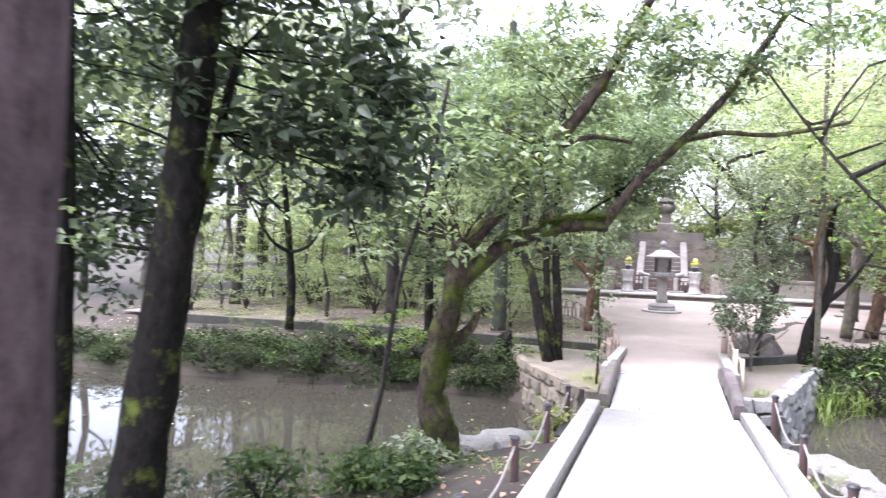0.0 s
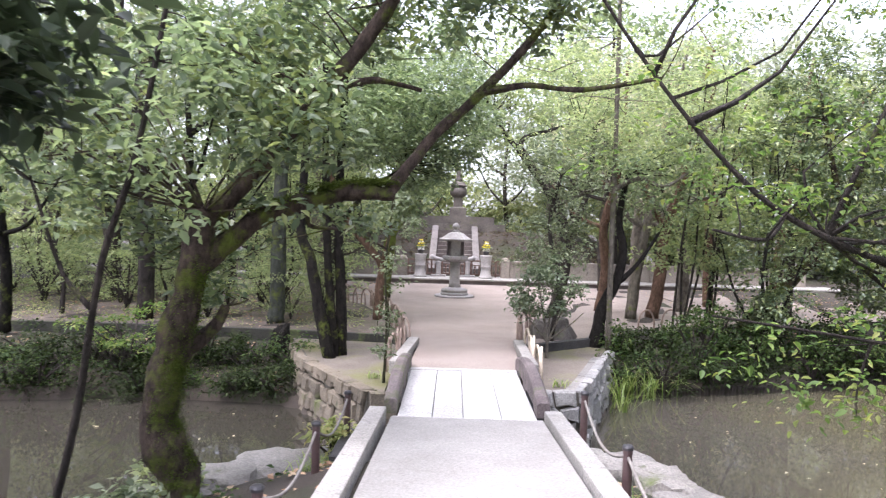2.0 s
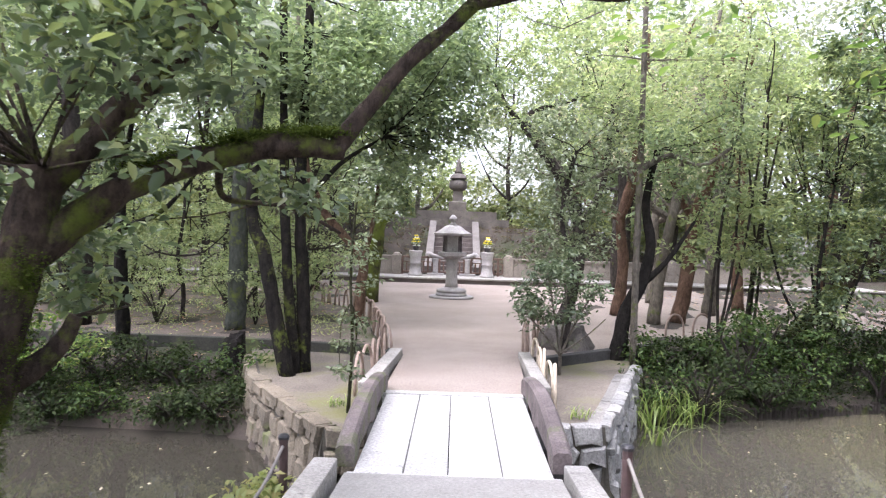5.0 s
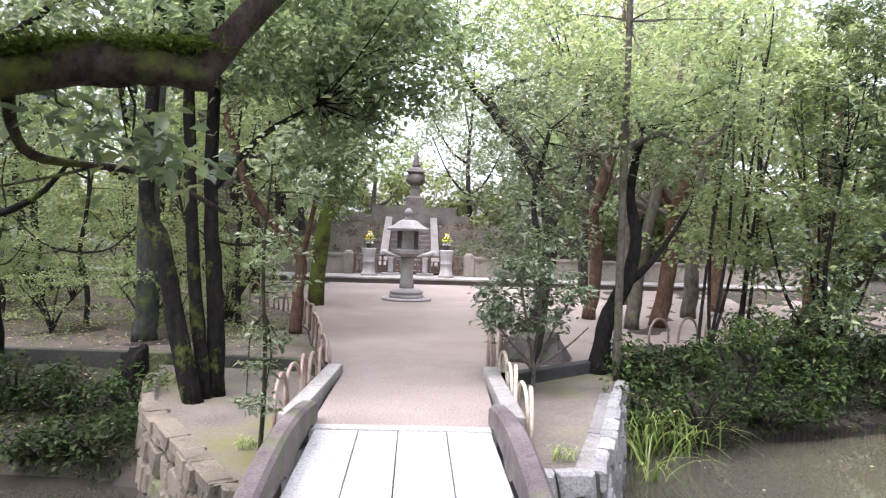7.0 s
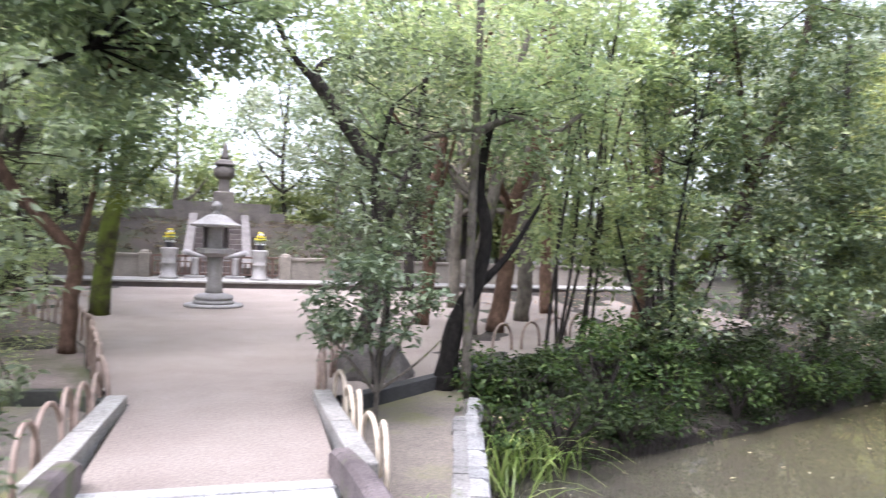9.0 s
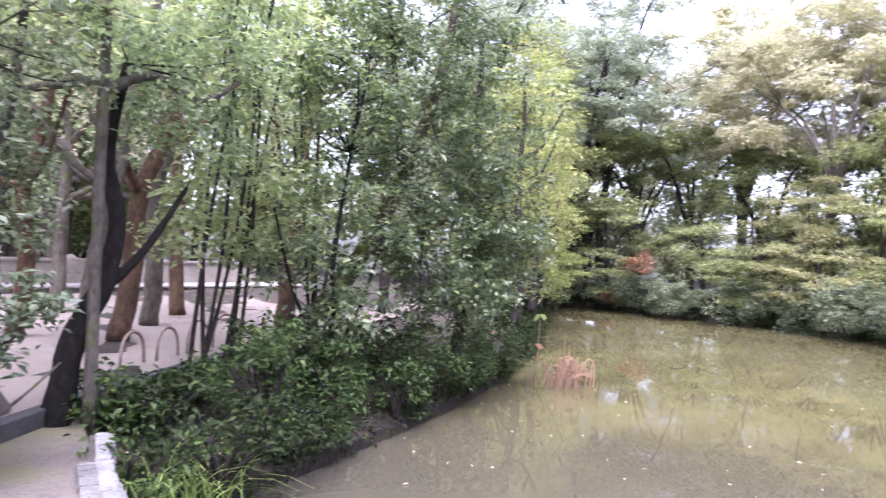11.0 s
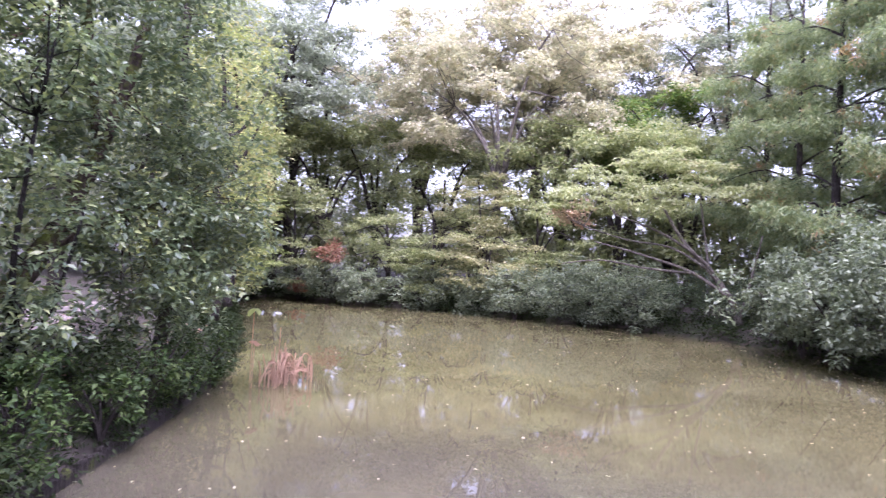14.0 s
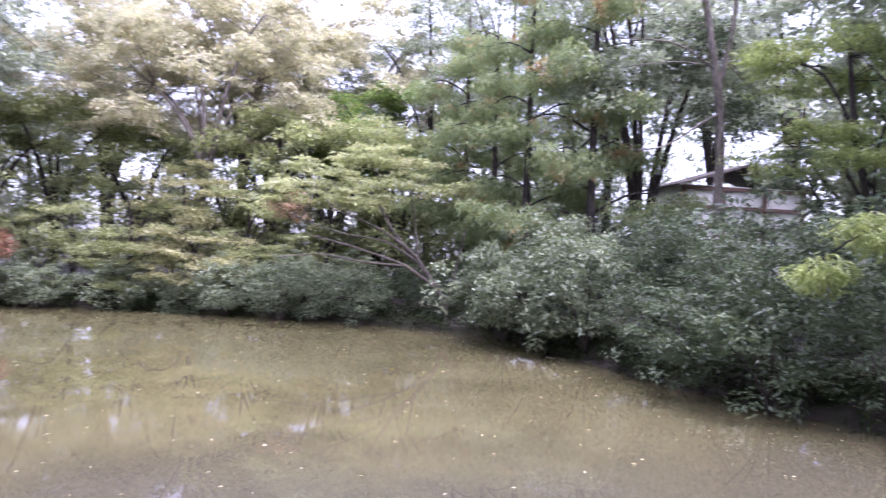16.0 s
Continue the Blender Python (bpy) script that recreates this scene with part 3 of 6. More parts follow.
def kerb_run(points, w, h, label, drop=0.25):
    """A run of kerb stones, one object each stone, along a line of (x, y, z)."""
    ob = thing("kerb", points[0], label, "kerb", kind="structure")
    o = Vector(points[0])
    for a, b in zip(points, points[1:]):
        a, b = Vector(a) - o, Vector(b) - o
        d = (b - a)
        ln = d.length - 0.012
        d.normalize()
        s = Vector((-d.y, d.x, 0)).normalized()
        m = Matrix((d, s, d.cross(s))).transposed().to_4x4()
        bm_ = bmesh.new()
        box(bm_, (0, -w / 2, -drop), (ln, w / 2, h), 0.018, Matrix.Translation(a) @ m)
        part("kerb_stone", bm_, M_GRANITE, ob)


def on_path(x, ylist):
    return [(x, y, float(path_z(y))) for y in ylist]


kerb_run(on_path(-0.84, [9.98, 7.75, 5.5, 3.2, 0.9, -1.4, -3.7]), 0.19, 0.1, "pale granite kerb edging the sloping path")
kerb_run(on_path(1.12, [10.0, 7.6, 5.3, 3.0, 0.7, -1.6, -3.9]), 0.19, 0.1, "pale granite kerb edging the sloping path")
kerb_run([(-0.88, 12.75, 0), (-0.8, 13.95, 0), (-0.72, 15.2, 0)], 0.18, 0.1, "granite kerb along the forecourt edge")
kerb_run([(1.2, 12.8, 0), (1.2, 14.0, 0), (1.2, 15.25, 0)], 0.18, 0.1, "granite kerb along the forecourt edge")


def solid(name, outline, z0, z1, mat, label, category, kind="structure"):
    bm_ = bmesh.new()
    lo = [bm_.verts.new((x, y, z0)) for x, y in outline]
    hi = [bm_.verts.new((x, y, z1)) for x, y in outline]
    bm_.faces.new(hi)
    bm_.faces.new(lo[::-1])
    for i in range(len(lo)):
        j = (i + 1) % len(lo)
        bm_.faces.new((lo[i], lo[j], hi[j], hi[i]))
    bmesh.ops.recalc_face_normals(bm_, faces=bm_.faces)
    return tagged(part(name, bm_, mat), label, category, kind=kind)


LT = [(-0.92, 11.45), (-0.9, 15.3), (-1.2, 15.75), (-3.1, 15.85), (-2.45, 13.75), (-1.1, 11.45)]
RT = [(1.24, 12.0), (1.72, 12.0), (2.6, 14.7), (3.2, 16.75), (1.45, 15.3), (1.24, 15.1)]
solid("terrace", LT, -1.6, -0.1, M_TERRACE, "bare mossy earth terrace beside the bridge", "terrace")
solid("terrace", RT, -1.6, -0.14, M_TERRACE, "bare mossy earth terrace beside the bridge", "terrace")
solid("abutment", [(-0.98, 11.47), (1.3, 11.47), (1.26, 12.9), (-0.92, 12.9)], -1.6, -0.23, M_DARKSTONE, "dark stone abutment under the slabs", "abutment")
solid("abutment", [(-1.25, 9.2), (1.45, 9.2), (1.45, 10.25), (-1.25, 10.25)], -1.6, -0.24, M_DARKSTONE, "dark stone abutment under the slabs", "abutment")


def rubble_wall(points, top, bottom, mat, label, seed, lean=0.14, course=0.22):
    """Stones laid in uneven courses against a dark core along a line of (x, y); the outside lies to the right of the line."""
    rng = random.Random(seed)
    ob = thing("stone_wall", (*points[0], 0), label, "stone wall", kind="structure")
    o = Vector((*points[0], 0))
    for p, q in zip(points, points[1:]):
        a, b = Vector((*p, 0)) - o, Vector((*q, 0)) - o
        d = (b - a).normalized()
        nrm = Vector((d.y, -d.x, 0))
        ln = (b - a).length
        bm_ = bmesh.new()
        vs = [a + nrm * -0.1, b + nrm * -0.1, b + nrm * -0.0, a + nrm * -0.0]
        lo = [bm_.verts.new(v + Vector((0, 0, bottom)) + (nrm * lean if k > 1 else Vector())) for k, v in enumerate(vs)]
        hi = [bm_.verts.new(v + Vector((0, 0, top - 0.03))) for v in vs]
        bm_.faces.new(hi), bm_.faces.new(lo[::-1])
        for i in range(4):
            bm_.faces.new((lo[i], lo[(i + 1) % 4], hi[(i + 1) % 4], hi[i]))
        bmesh.ops.recalc_face_normals(bm_, faces=bm_.faces)
        part("core", bm_, M_MORTAR, ob)
        z = top
        while z > bottom:
            h = course * rng.uniform(0.75, 1.25)
            x = -rng.uniform(0, 0.12)
            while x < ln - 0.04:
                w = rng.uniform(0.18, 0.46)
                x0, x1 = max(0, x) + 0.012, min(ln, x + w) - 0.012
                if x1 - x0 > 0.07:
                    bm_ = bmesh.new()
                    rings = []
                    depth = rng.uniform(0.035, 0.1)
                    dz = rng.uniform(-0.03, 0.03)
                    corners = [(x0, z - h + 0.01), ((x0 + x1) / 2, z - h + 0.01 + dz), (x1, z - h + 0.01), (x1, z - 0.01), ((x0 + x1) / 2, z - 0.01 + dz * 0.5), (x0, z - 0.01)]
                    corners = [(cx + rng.uniform(-0.035, 0.035), cz + rng.uniform(-0.055, 0.055) * (z < top)) for cx, cz in corners]
                    mx, mz = sum(c[0] for c in corners) / 6, sum(c[1] for c in corners) / 6
                    for inset, out in ((1.0, -0.06), (1.0, depth * 0.45), (0.8, depth)):
                        ring = []
                        for cx, cz in corners:
                            px_, pz_ = mx + (cx - mx) * inset, mz + (cz - mz) * inset
                            slope = lean * (top - pz_) / (top - bottom)
                            ring.append(bm_.verts.new(a + d * px_ + nrm * (slope + out + rng.uniform(-0.008, 0.008)) + Vector((0, 0, pz_))))
                        rings.append(ring)
                    for r0, r1 in zip(rings, rings[1:]):
                        for k in range(6):
                            bm_.faces.new((r0[k], r0[(k + 1) % 6], r1[(k + 1) % 6], r1[k]))
                    bm_.faces.new(rings[-1])
                    part("stone", bm_, mat, ob)
                x += w
            z -= h


rubble_wall([(-2.95, 15.2), (-2.5, 13.8), (-1.12, 11.42), (-0.7, 11.42)], -0.06, -1.3, M_WALL, "tan rubble stone retaining wall above the water", 3, course=0.27)
rubble_wall([(1.1, 11.9), (1.74, 11.9), (2.66, 14.72), (2.95, 15.5)], -0.08, -1.3, M_WALLGREY, "pale grey rubble stone retaining wall above the water", 5)

# flat coping stones along the terrace edges
rng_s = random.Random(8)


def cap_stones(points, z, label, width=0.3, mat=None):
    ob = thing("coping", (*points[0], 0), label, "coping stones", kind="structure")
    o = Vector((*points[0], 0))
    for p, q in zip(points, points[1:]):
        a, b = Vector((*p, 0)) - o, Vector((*q, 0)) - o
        d = (b - a).normalized()
        s = Vector((-d.y, d.x, 0))
        t, ln = 0.0, (b - a).length
        while t < ln:
            w = min(rng_s.uniform(0.35, 0.7), ln - t + 0.02)
            bm_ = bmesh.new()
            m = Matrix((d, s, Vector((0, 0, 1)))).transposed().to_4x4()
            ww = width * rng_s.uniform(0.75, 1.1)
            box(bm_, (t + 0.003, -rng_s.uniform(0.07, 0.12), z - 0.1), (t + w - 0.003, ww, z + rng_s.uniform(0, 0.012)), 0.01, Matrix.Translation(a) @ m, 0.006)
            part("cap_stone", bm_, mat or M_CAP, ob)
            t += w


cap_stones([(-2.5, 13.76), (-1.12, 11.46)], -0.075, "flat earthy coping stones on the wall", 0.13, M_WALL)
cap_stones([(1.7, 11.94), (2.62, 14.7)], -0.105, "flat pale coping stones on the wall", 0.15)

bm = bmesh.new()
for p, q in (((1.4, 15.3), (3.3, 16.85)), ((3.3, 16.85), (5.6, 18.35)), ((5.6, 18.35), (9.4, 20.1))):
    a, b = Vector((*p, 0)), Vector((*q, 0))
    d = (b - a).normalized()
    s = Vector((-d.y, d.x, 0))
    box(bm, (0, -0.16, -0.6), ((b - a).length, 0, 0.02), 0.012, Matrix.Translation(a) @ Matrix((d, s, Vector((0, 0, 1)))).transposed().to_4x4())
tagged(part("retaining_wall", bm, M_DARKSTONE), "low dark stone retaining wall edging the forecourt", "retaining wall", kind="structure")
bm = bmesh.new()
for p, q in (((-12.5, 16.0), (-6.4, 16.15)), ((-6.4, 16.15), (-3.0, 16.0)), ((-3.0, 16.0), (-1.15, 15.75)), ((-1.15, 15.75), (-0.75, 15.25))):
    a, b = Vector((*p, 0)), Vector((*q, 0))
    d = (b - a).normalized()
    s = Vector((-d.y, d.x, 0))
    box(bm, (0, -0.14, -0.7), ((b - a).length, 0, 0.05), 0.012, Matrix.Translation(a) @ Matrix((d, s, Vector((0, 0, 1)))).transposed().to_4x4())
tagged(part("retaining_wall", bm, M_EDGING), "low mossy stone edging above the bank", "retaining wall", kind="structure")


def rock(at, size, seed, label="rough pale rock at the water's edge", mat=None, group="rocks along the bank"):
    rng = np.random.default_rng(seed)
    bm_ = bmesh.new()
    bmesh.ops.create_icosphere(bm_, subdivisions=3, radius=1)
    off = Vector(rng.normal(size=3) * 5)
    for v in bm_.verts:
        k = 1 + 0.35 * noise.noise(v.co * 1.3 + off) + 0.16 * noise.noise(v.co * 3.2 + off)
        v.co = Vector((v.co.x * size[0], v.co.y * size[1], max(-0.6, min(0.75, v.co.z * 1.25)) * size[2])) * k
    ob = part("rock", bm_, mat or M_ROCK)
    ob.matrix_world = pose(*at, 0, 0, rng.uniform(0, 360))
    tagged(ob, label, "rock", group)


rk = random.Random(4)
for x, y, s in ((-1.5, 10.1, 0.36), (-1.95, 9.75, 0.4), (-2.3, 9.35, 0.36), (-2.62, 8.95, 0.34), (-2.95, 8.3, 0.3), (-1.65, 9.55, 0.33), (1.6, 10.25, 0.3), (1.98, 10.05, 0.36), (2.25, 9.6, 0.38), (2.42, 9.1, 0.36), (2.6, 8.5, 0.36), (2.75, 7.9, 0.33),
                (2.9, 7.2, 0.36), (3.1, 6.5, 0.33), (-2.05, 9.25, 0.3), (-1.3, 9.8, 0.28)):
    rock((x, y, -0.62), (s * 1.25, s, s * rk.uniform(0.5, 0.75)), int(x * 100) % 997 + 3)


# ---- rope posts ----
def rope_post(x, y, top):
    z0 = float(land(np.array([x]), np.array([y]))[0]) - 0.05
    ob = thing("rope_post", (x, y, z0), "slim dark brown post with a black cap, carrying rope", "post", "rope posts along the path")
    h = top - z0
    bm_ = bmesh.new()
    lathe(bm_, [(0.037, 0), (0.037, h - 0.09), (0.034, h - 0.085), (0.034, h - 0.06), (0.037, h - 0.055), (0.037, h - 0.02)], 14)
    part("shaft", bm_, M_POST, ob, smooth=False)
    bm_ = bmesh.new()
    lathe(bm_, [(0.045, h - 0.022), (0.046, h - 0.004), (0.036, h + 0.012), (0.012, h + 0.018)], 14)
    part("cap", bm_, M_POSTCAP, ob)
    return Vector((x, y, top - 0.07))


def rope(a, b, sag):
    pts = [a.lerp(b, i / 12) - Vector((0, 0, sag * math.sin(math.pi * i / 12))) for i in range(13)]
    bm_ = bmesh.new()
    tube(bm_, pts, 0.013, 0.013, 7)
    tagged(part("rope", bm_, M_ROPE, smooth=True), "sagging grey rope between the posts", "rope", "ropes along the path")


lp = [rope_post(-1.2, y, z) for y, z in ((2.6, 0.72), (4.45, 0.6), (6.3, 0.5), (8.2, 0.38), (10.1, 0.22))]
rp = [rope_post(1.32, y, z) for y, z in ((1.9, 0.9), (3.75, 0.75), (5.6, 0.62), (7.4, 0.5), (9.2, 0.5))]
for line in (lp, rp):
    for a, b in zip(line, line[1:]):
        rope(a, b, 0.2)


# ---- bamboo hoop edging ----
def hoop(x, y, z, turn, h=0.46, w=0.56, mat=None):
    ob = thing("hoop", (x, y, z), "bent bamboo hoop set in the ground as low edging", "edging hoop", "bamboo hoops along the forecourt", rz=turn)
    pts = []
    for i in range(13):
        a = math.pi * i / 12
        pts.append(Vector((-w / 2 * math.cos(a), 0.012 * math.sin(a), h * math.sin(a) ** 0.7 - 0.08 * (i in (0, 12)))))
    bm_ = bmesh.new()
    tube(bm_, pts, 0.021, 0.021, 7)
    part("cane", bm_, mat or M_HOOP, ob, smooth=True)


def hoops(points, step, mat, z):
    rng = random.Random(int(points[0][1] * 10))
    for p, q in zip(points, points[1:]):
        a, b = Vector(p), Vector(q)
        ln = (b - a).length
        n = max(1, round(ln / step))
        turn = math.degrees(math.atan2(b.y - a.y, b.x - a.x))
        for i in range(n):
            c = a.lerp(b, (i + 0.5) / n)
            hoop(c.x, c.y, z, turn + rng.uniform(-9, 9), 0.46 * rng.uniform(0.88, 1.08), mat=mat)


hoops([(-1.02, 12.9), (-0.86, 15.3)], 0.48, M_HOOPOLD, -0.1)
hoops([(-0.86, 15.3), (-1.25, 17.2), (-1.5, 18.6)], 0.42, M_HOOPOLD, 0.0)
hoops([(-1.5, 18.6), (-2.2, 21.0), (-3.4, 22.5)], 0.4, M_HOOPOLD, 0.0)
hoops([(1.36, 12.7), (1.32, 15.0)], 0.5, M_HOOP, -0.12)
hoops([(1.2, 15.35), (1.35, 16.2), (1.7, 17.0)], 0.3, M_HOOPOLD, 0.0)
hoops([(4.0, 17.9), (6.5, 19.3)], 0.7, M_HOOPOLD, 0.0)


# ---- stone lantern ----
lan = thing("stone_lantern", (0.02, 24.35, 0), "tall grey stone lantern with a domed hexagonal roof", "stone lantern")
for nm, prof, seg, lab in (
        ("base_slab", [(0.62, 0), (0.62, 0.05), (0.59, 0.065)], 32, ""),
        ("base_drum", [(0.43, 0.06), (0.43, 0.13), (0.4, 0.14), (0.4, 0.17), (0.42, 0.18), (0.4, 0.24), (0.28, 0.28), (0.2, 0.3)], 24, "drum carved with petals"),
        ("shaft", [(0.19, 0.28), (0.165, 0.45), (0.155, 0.7), (0.155, 0.9), (0.165, 1.1)], 20, ""),
        ("platform", [(0.18, 1.08), (0.3, 1.13), (0.4, 1.17), (0.4, 1.25), (0.38, 1.27)], 6, ""),
        ("roof", [(0.3, 1.73), (0.52, 1.74), (0.53, 1.79), (0.44, 1.83), (0.34, 1.89), (0.24, 1.97), (0.14, 2.01)], 6, ""),
        ("finial", [(0.1, 2.0), (0.12, 2.03), (0.07, 2.07), (0.06, 2.1), (0.1, 2.14), (0.12, 2.19), (0.09, 2.24), (0.03, 2.3)], 14, "")):
    bm = bmesh.new()
    lathe(bm, prof, seg)
    part(nm, bm, M_LANTERN, lan, lab, smooth=seg > 6)
bm = bmesh.new()
lathe(bm, [(0.27, 1.26), (0.27, 1.75)], 6)
firebox = part("light_box", bm, M_LANTERN, lan)
for k in range(6):
    if k % 3 == 1:
        continue
    a = math.pi / 3 * k + math.pi / 6
    bm = bmesh.new()
    for i in range(-4, 5):
        for sgn in (-1, 1):
            m = Matrix.Rotation(sgn * 0.8, 4, "X")
            box(bm, (0.236, i * 0.045 - 0.006, -0.22), (0.246, i * 0.045 + 0.006, 0.22), 0, Matrix.Rotation(a, 4, "Z") @ Matrix.Translation((0, 0, 1.51)) @ m)
    for v in bm.verts:
        v.co.z = min(1.72, max(1.29, v.co.z))
        t = Matrix.Rotation(-a, 3, "Z") @ v.co
        t.y = min(0.1, max(-0.1, t.y))
        v.co = Matrix.Rotation(a, 3, "Z") @ t
    part("lattice", bm, M_LATTICE, firebox, "dark diamond lattice panel")

# ---- grave precinct ----
solid("platform", [(-15, 29.48), (15, 29.48), (15, 31.2), (-15, 31.2)], -0.2, 0.13, M_STEP, "stone paved platform before the fence", "platform")
kerb_run([(-15 + 1.5 * i, 29.58, 0.1) for i in range(21)], 0.34, 0.1, "dressed stone edging of the platform", -0.035)
solid("paving", [(-15, 29.76), (15, 29.76), (15, 31.2), (-15, 31.2)], 0.132, 0.195, M_GRANITE, "stone paving before the fence", "paving")


def vase(x, y):
    ob = thing("stone_vase", (x, y, 0.19), "tall flared stone flower stand", "flower stand", "flower stands before the grave")
    bm_ = bmesh.new()
    lathe(bm_, [(0.27, 0), (0.27, 0.06), (0.22, 0.1), (0.19, 0.3), (0.19, 0.42), (0.21, 0.44), (0.21, 0.47), (0.19, 0.49), (0.2, 0.65), (0.24, 0.86), (0.24, 0.9), (0.19, 0.91)], 20)
    part("body", bm_, M_LANTERN, ob, smooth=True)
    fl = thing("flowers", (x, y, 1.08), "bunch of white and yellow chrysanthemums in a black pot", "flowers", "flowers on the stands")
    bm_ = bmesh.new()
    lathe(bm_, [(0.07, 0), (0.1, 0.05), (0.12, 0.16), (0.11, 0.18)], 12)
    part("pot", bm_, M_POSTCAP, fl)
    rng = random.Random(int(x * 10))
    rows_ = [(0.2, 0.12, 7, M_WHITEPETAL), (0.27, 0.1, 5, M_WHITEPETAL), (0.34, 0.14, 8, M_YELLOWPETAL), (0.42, 0.11, 5, M_YELLOWPETAL), (0.48, 0.07, 3, M_WHITEPETAL), (0.55, 0.04, 2, M_YELLOWPETAL)]
    for z, r, a, petal in [(z + rng.uniform(-0.015, 0.015), r * rng.uniform(0.8, 1.1), 6.283 * k / n + rng.uniform(-0.3, 0.3), m) for z, r, n, m in rows_ for k in range(n)]:
        bm_ = bmesh.new()
        bmesh.ops.create_icosphere(bm_, subdivisions=1, radius=rng.uniform(0.035, 0.05))
        for v in bm_.verts:
            v.co.z *= 0.7
        bmesh.ops.transform(bm_, matrix=Matrix.Translation((r * math.cos(a), r * math.sin(a), z)), verts=bm_.verts)
        part("bloom", bm_, petal, fl)
    rg = np.random.default_rng(3)
    link_mesh("greenery", leaf_mesh("greenery", clump_cloud(rg, (0, 0, 0.36), (0.12, 0.12, 0.2), 8), np.full(8, 0.09), 14, 0.09, rg), L_MID, fl)


vase(-1.33, 30.35)
vase(1.25, 30.35)


def pillar(x, y, h, w=0.34):
    ob = thing("stone_pillar", (x, y, 0.19), "square stone pillar with a rounded top at the end of the wall", "pillar", "pillars of the wall")
    bm_ = bmesh.new()
    box(bm_, (-w / 2, -w / 2, 0), (w / 2, w / 2, h), 0.02)
    part("shaft", bm_, M_PLASTER, ob)
    bm_ = bmesh.new()
    lathe(bm_, [(w * 0.55, h), (w * 0.5, h + 0.05), (w * 0.25, h + 0.09)], 4, turn=math.pi / 4)
    part("cap", bm_, M_PLASTER, ob)


for x in (-2.05, 2.05, -8.0, 8.0):
    pillar(x, 30.9, 0.72)
for x0, x1 in ((-7.83, -2.23), (2.23, 7.83), (8.18, 14), (-14, -8.18)):
    ob = thing("stone_wall", ((x0 + x1) / 2, 30.9, 0.19), "low plain stone wall with a flat coping", "wall", kind="structure")
    hx = (x1 - x0) / 2
    bm = bmesh.new()
    box(bm, (-hx, -0.1, 0), (hx, 0.1, 0.6), 0.01)
    part("panel", bm, M_PLASTER, ob)
    bm = bmesh.new()
    box(bm, (-hx, -0.15, 0.6), (hx, 0.15, 0.69), 0.015)
    part("wall_cap", bm, M_PLASTER, ob)


def balustrade(x0, x1, y):
    ob = thing("balustrade", ((x0 + x1) / 2, y, 0.19), "low brown wooden balustrade across the entrance", "balustrade", "balustrades of the grave")
    hx = (x1 - x0) / 2
    for z, t in ((0.08, 0.05), (0.62, 0.06), (0.46, 0.03)):
        bm_ = bmesh.new()
        box(bm_, (-hx, -0.04, z), (hx, 0.04, z + t), 0.006)
        part("rail", bm_, M_FENCE, ob)
    n = max(2, round(2 * hx / 0.16))
    for i in range(n + 1):
        x = -hx + 2 * hx * i / n
        bm_ = bmesh.new()
        if i % 3 == 0:
            box(bm_, (x - 0.035, -0.04, 0), (x + 0.035, 0.04, 0.66), 0.006)
        else:
            lathe(bm_, [(0.02, 0.13), (0.034, 0.2), (0.02, 0.3), (0.034, 0.4), (0.02, 0.46)], 8, (x, 0, 0))
        part("baluster", bm_, M_FENCE, ob)


balustrade(-1.85, -0.75, 31.0)
balustrade(-0.48, 0.42, 31.06)
balustrade(0.68, 1.85, 31.0)
for x, sgn in ((-0.62, -1), (0.55, 1)):
    ob = thing("gate_post", (x, 30.8, 0.19), "carved stone gate post with a scrolled cloud arm", "gate post", "carved gate posts")
    bm = bmesh.new()
    box(bm, (-0.3, -0.16, 0), (0.3, 0.16, 0.08), 0.015)
    part("foot", bm, M_LANTERN, ob)
    bm = bmesh.new()
    lathe(bm, [(0.12, 0.08), (0.09, 0.16), (0.1, 0.3), (0.085, 0.42), (0.1, 0.55), (0.12, 0.62)], 12)
    part("shaft", bm, M_LANTERN, ob, smooth=True)
    bm = bmesh.new()
    tube(bm, smooth_line([(-sgn * 0.3, 0, 0.66), (-sgn * 0.12, 0, 0.68), (sgn * 0.1, 0, 0.73), (sgn * 0.26, 0, 0.78), (sgn * 0.32, 0, 0.72)], 5), 0.06, 0.09, 10, 0.4)
    part("scroll", bm, M_LANTERN, ob, smooth=True)

stair = thing("stone_stair", (0.0, 31.3, 0.15), "flight of brown stone steps between sloping copings", "stairs")
for i in range(11):
    bm = bmesh.new()
    box(bm, (-0.78, 0.43 * i, -0.3), (0.78, 0.43 * (i + 1) + 0.06, 0.172 * (i + 1)), 0.012)
    part("step", bm, M_STEP, stair)
for sx in (-1, 1):
    bm = bmesh.new()
    x0 = sx * 0.92 - 0.14
    vs = []
    for y, z in ((-0.1, 0.1), (-0.1, 0.35), (0.1, 0.42), (4.75, 2.1), (4.85, 2.1), (4.85, 1.2)):
        vs.append((bm.verts.new((x0, y, z)), bm.verts.new((x0 + 0.28, y, z))))
    bm.faces.new([v[0] for v in vs]), bm.faces.new([v[1] for v in vs][::-1])
    for a, b in zip(vs, vs[1:] + vs[:1]):
        bm.faces.new((a[0], a[1], b[1], b[0]))
    bmesh.ops.recalc_face_normals(bm, faces=bm.faces)
    part("coping", bm, M_COPING, stair, "pale sloping coping")

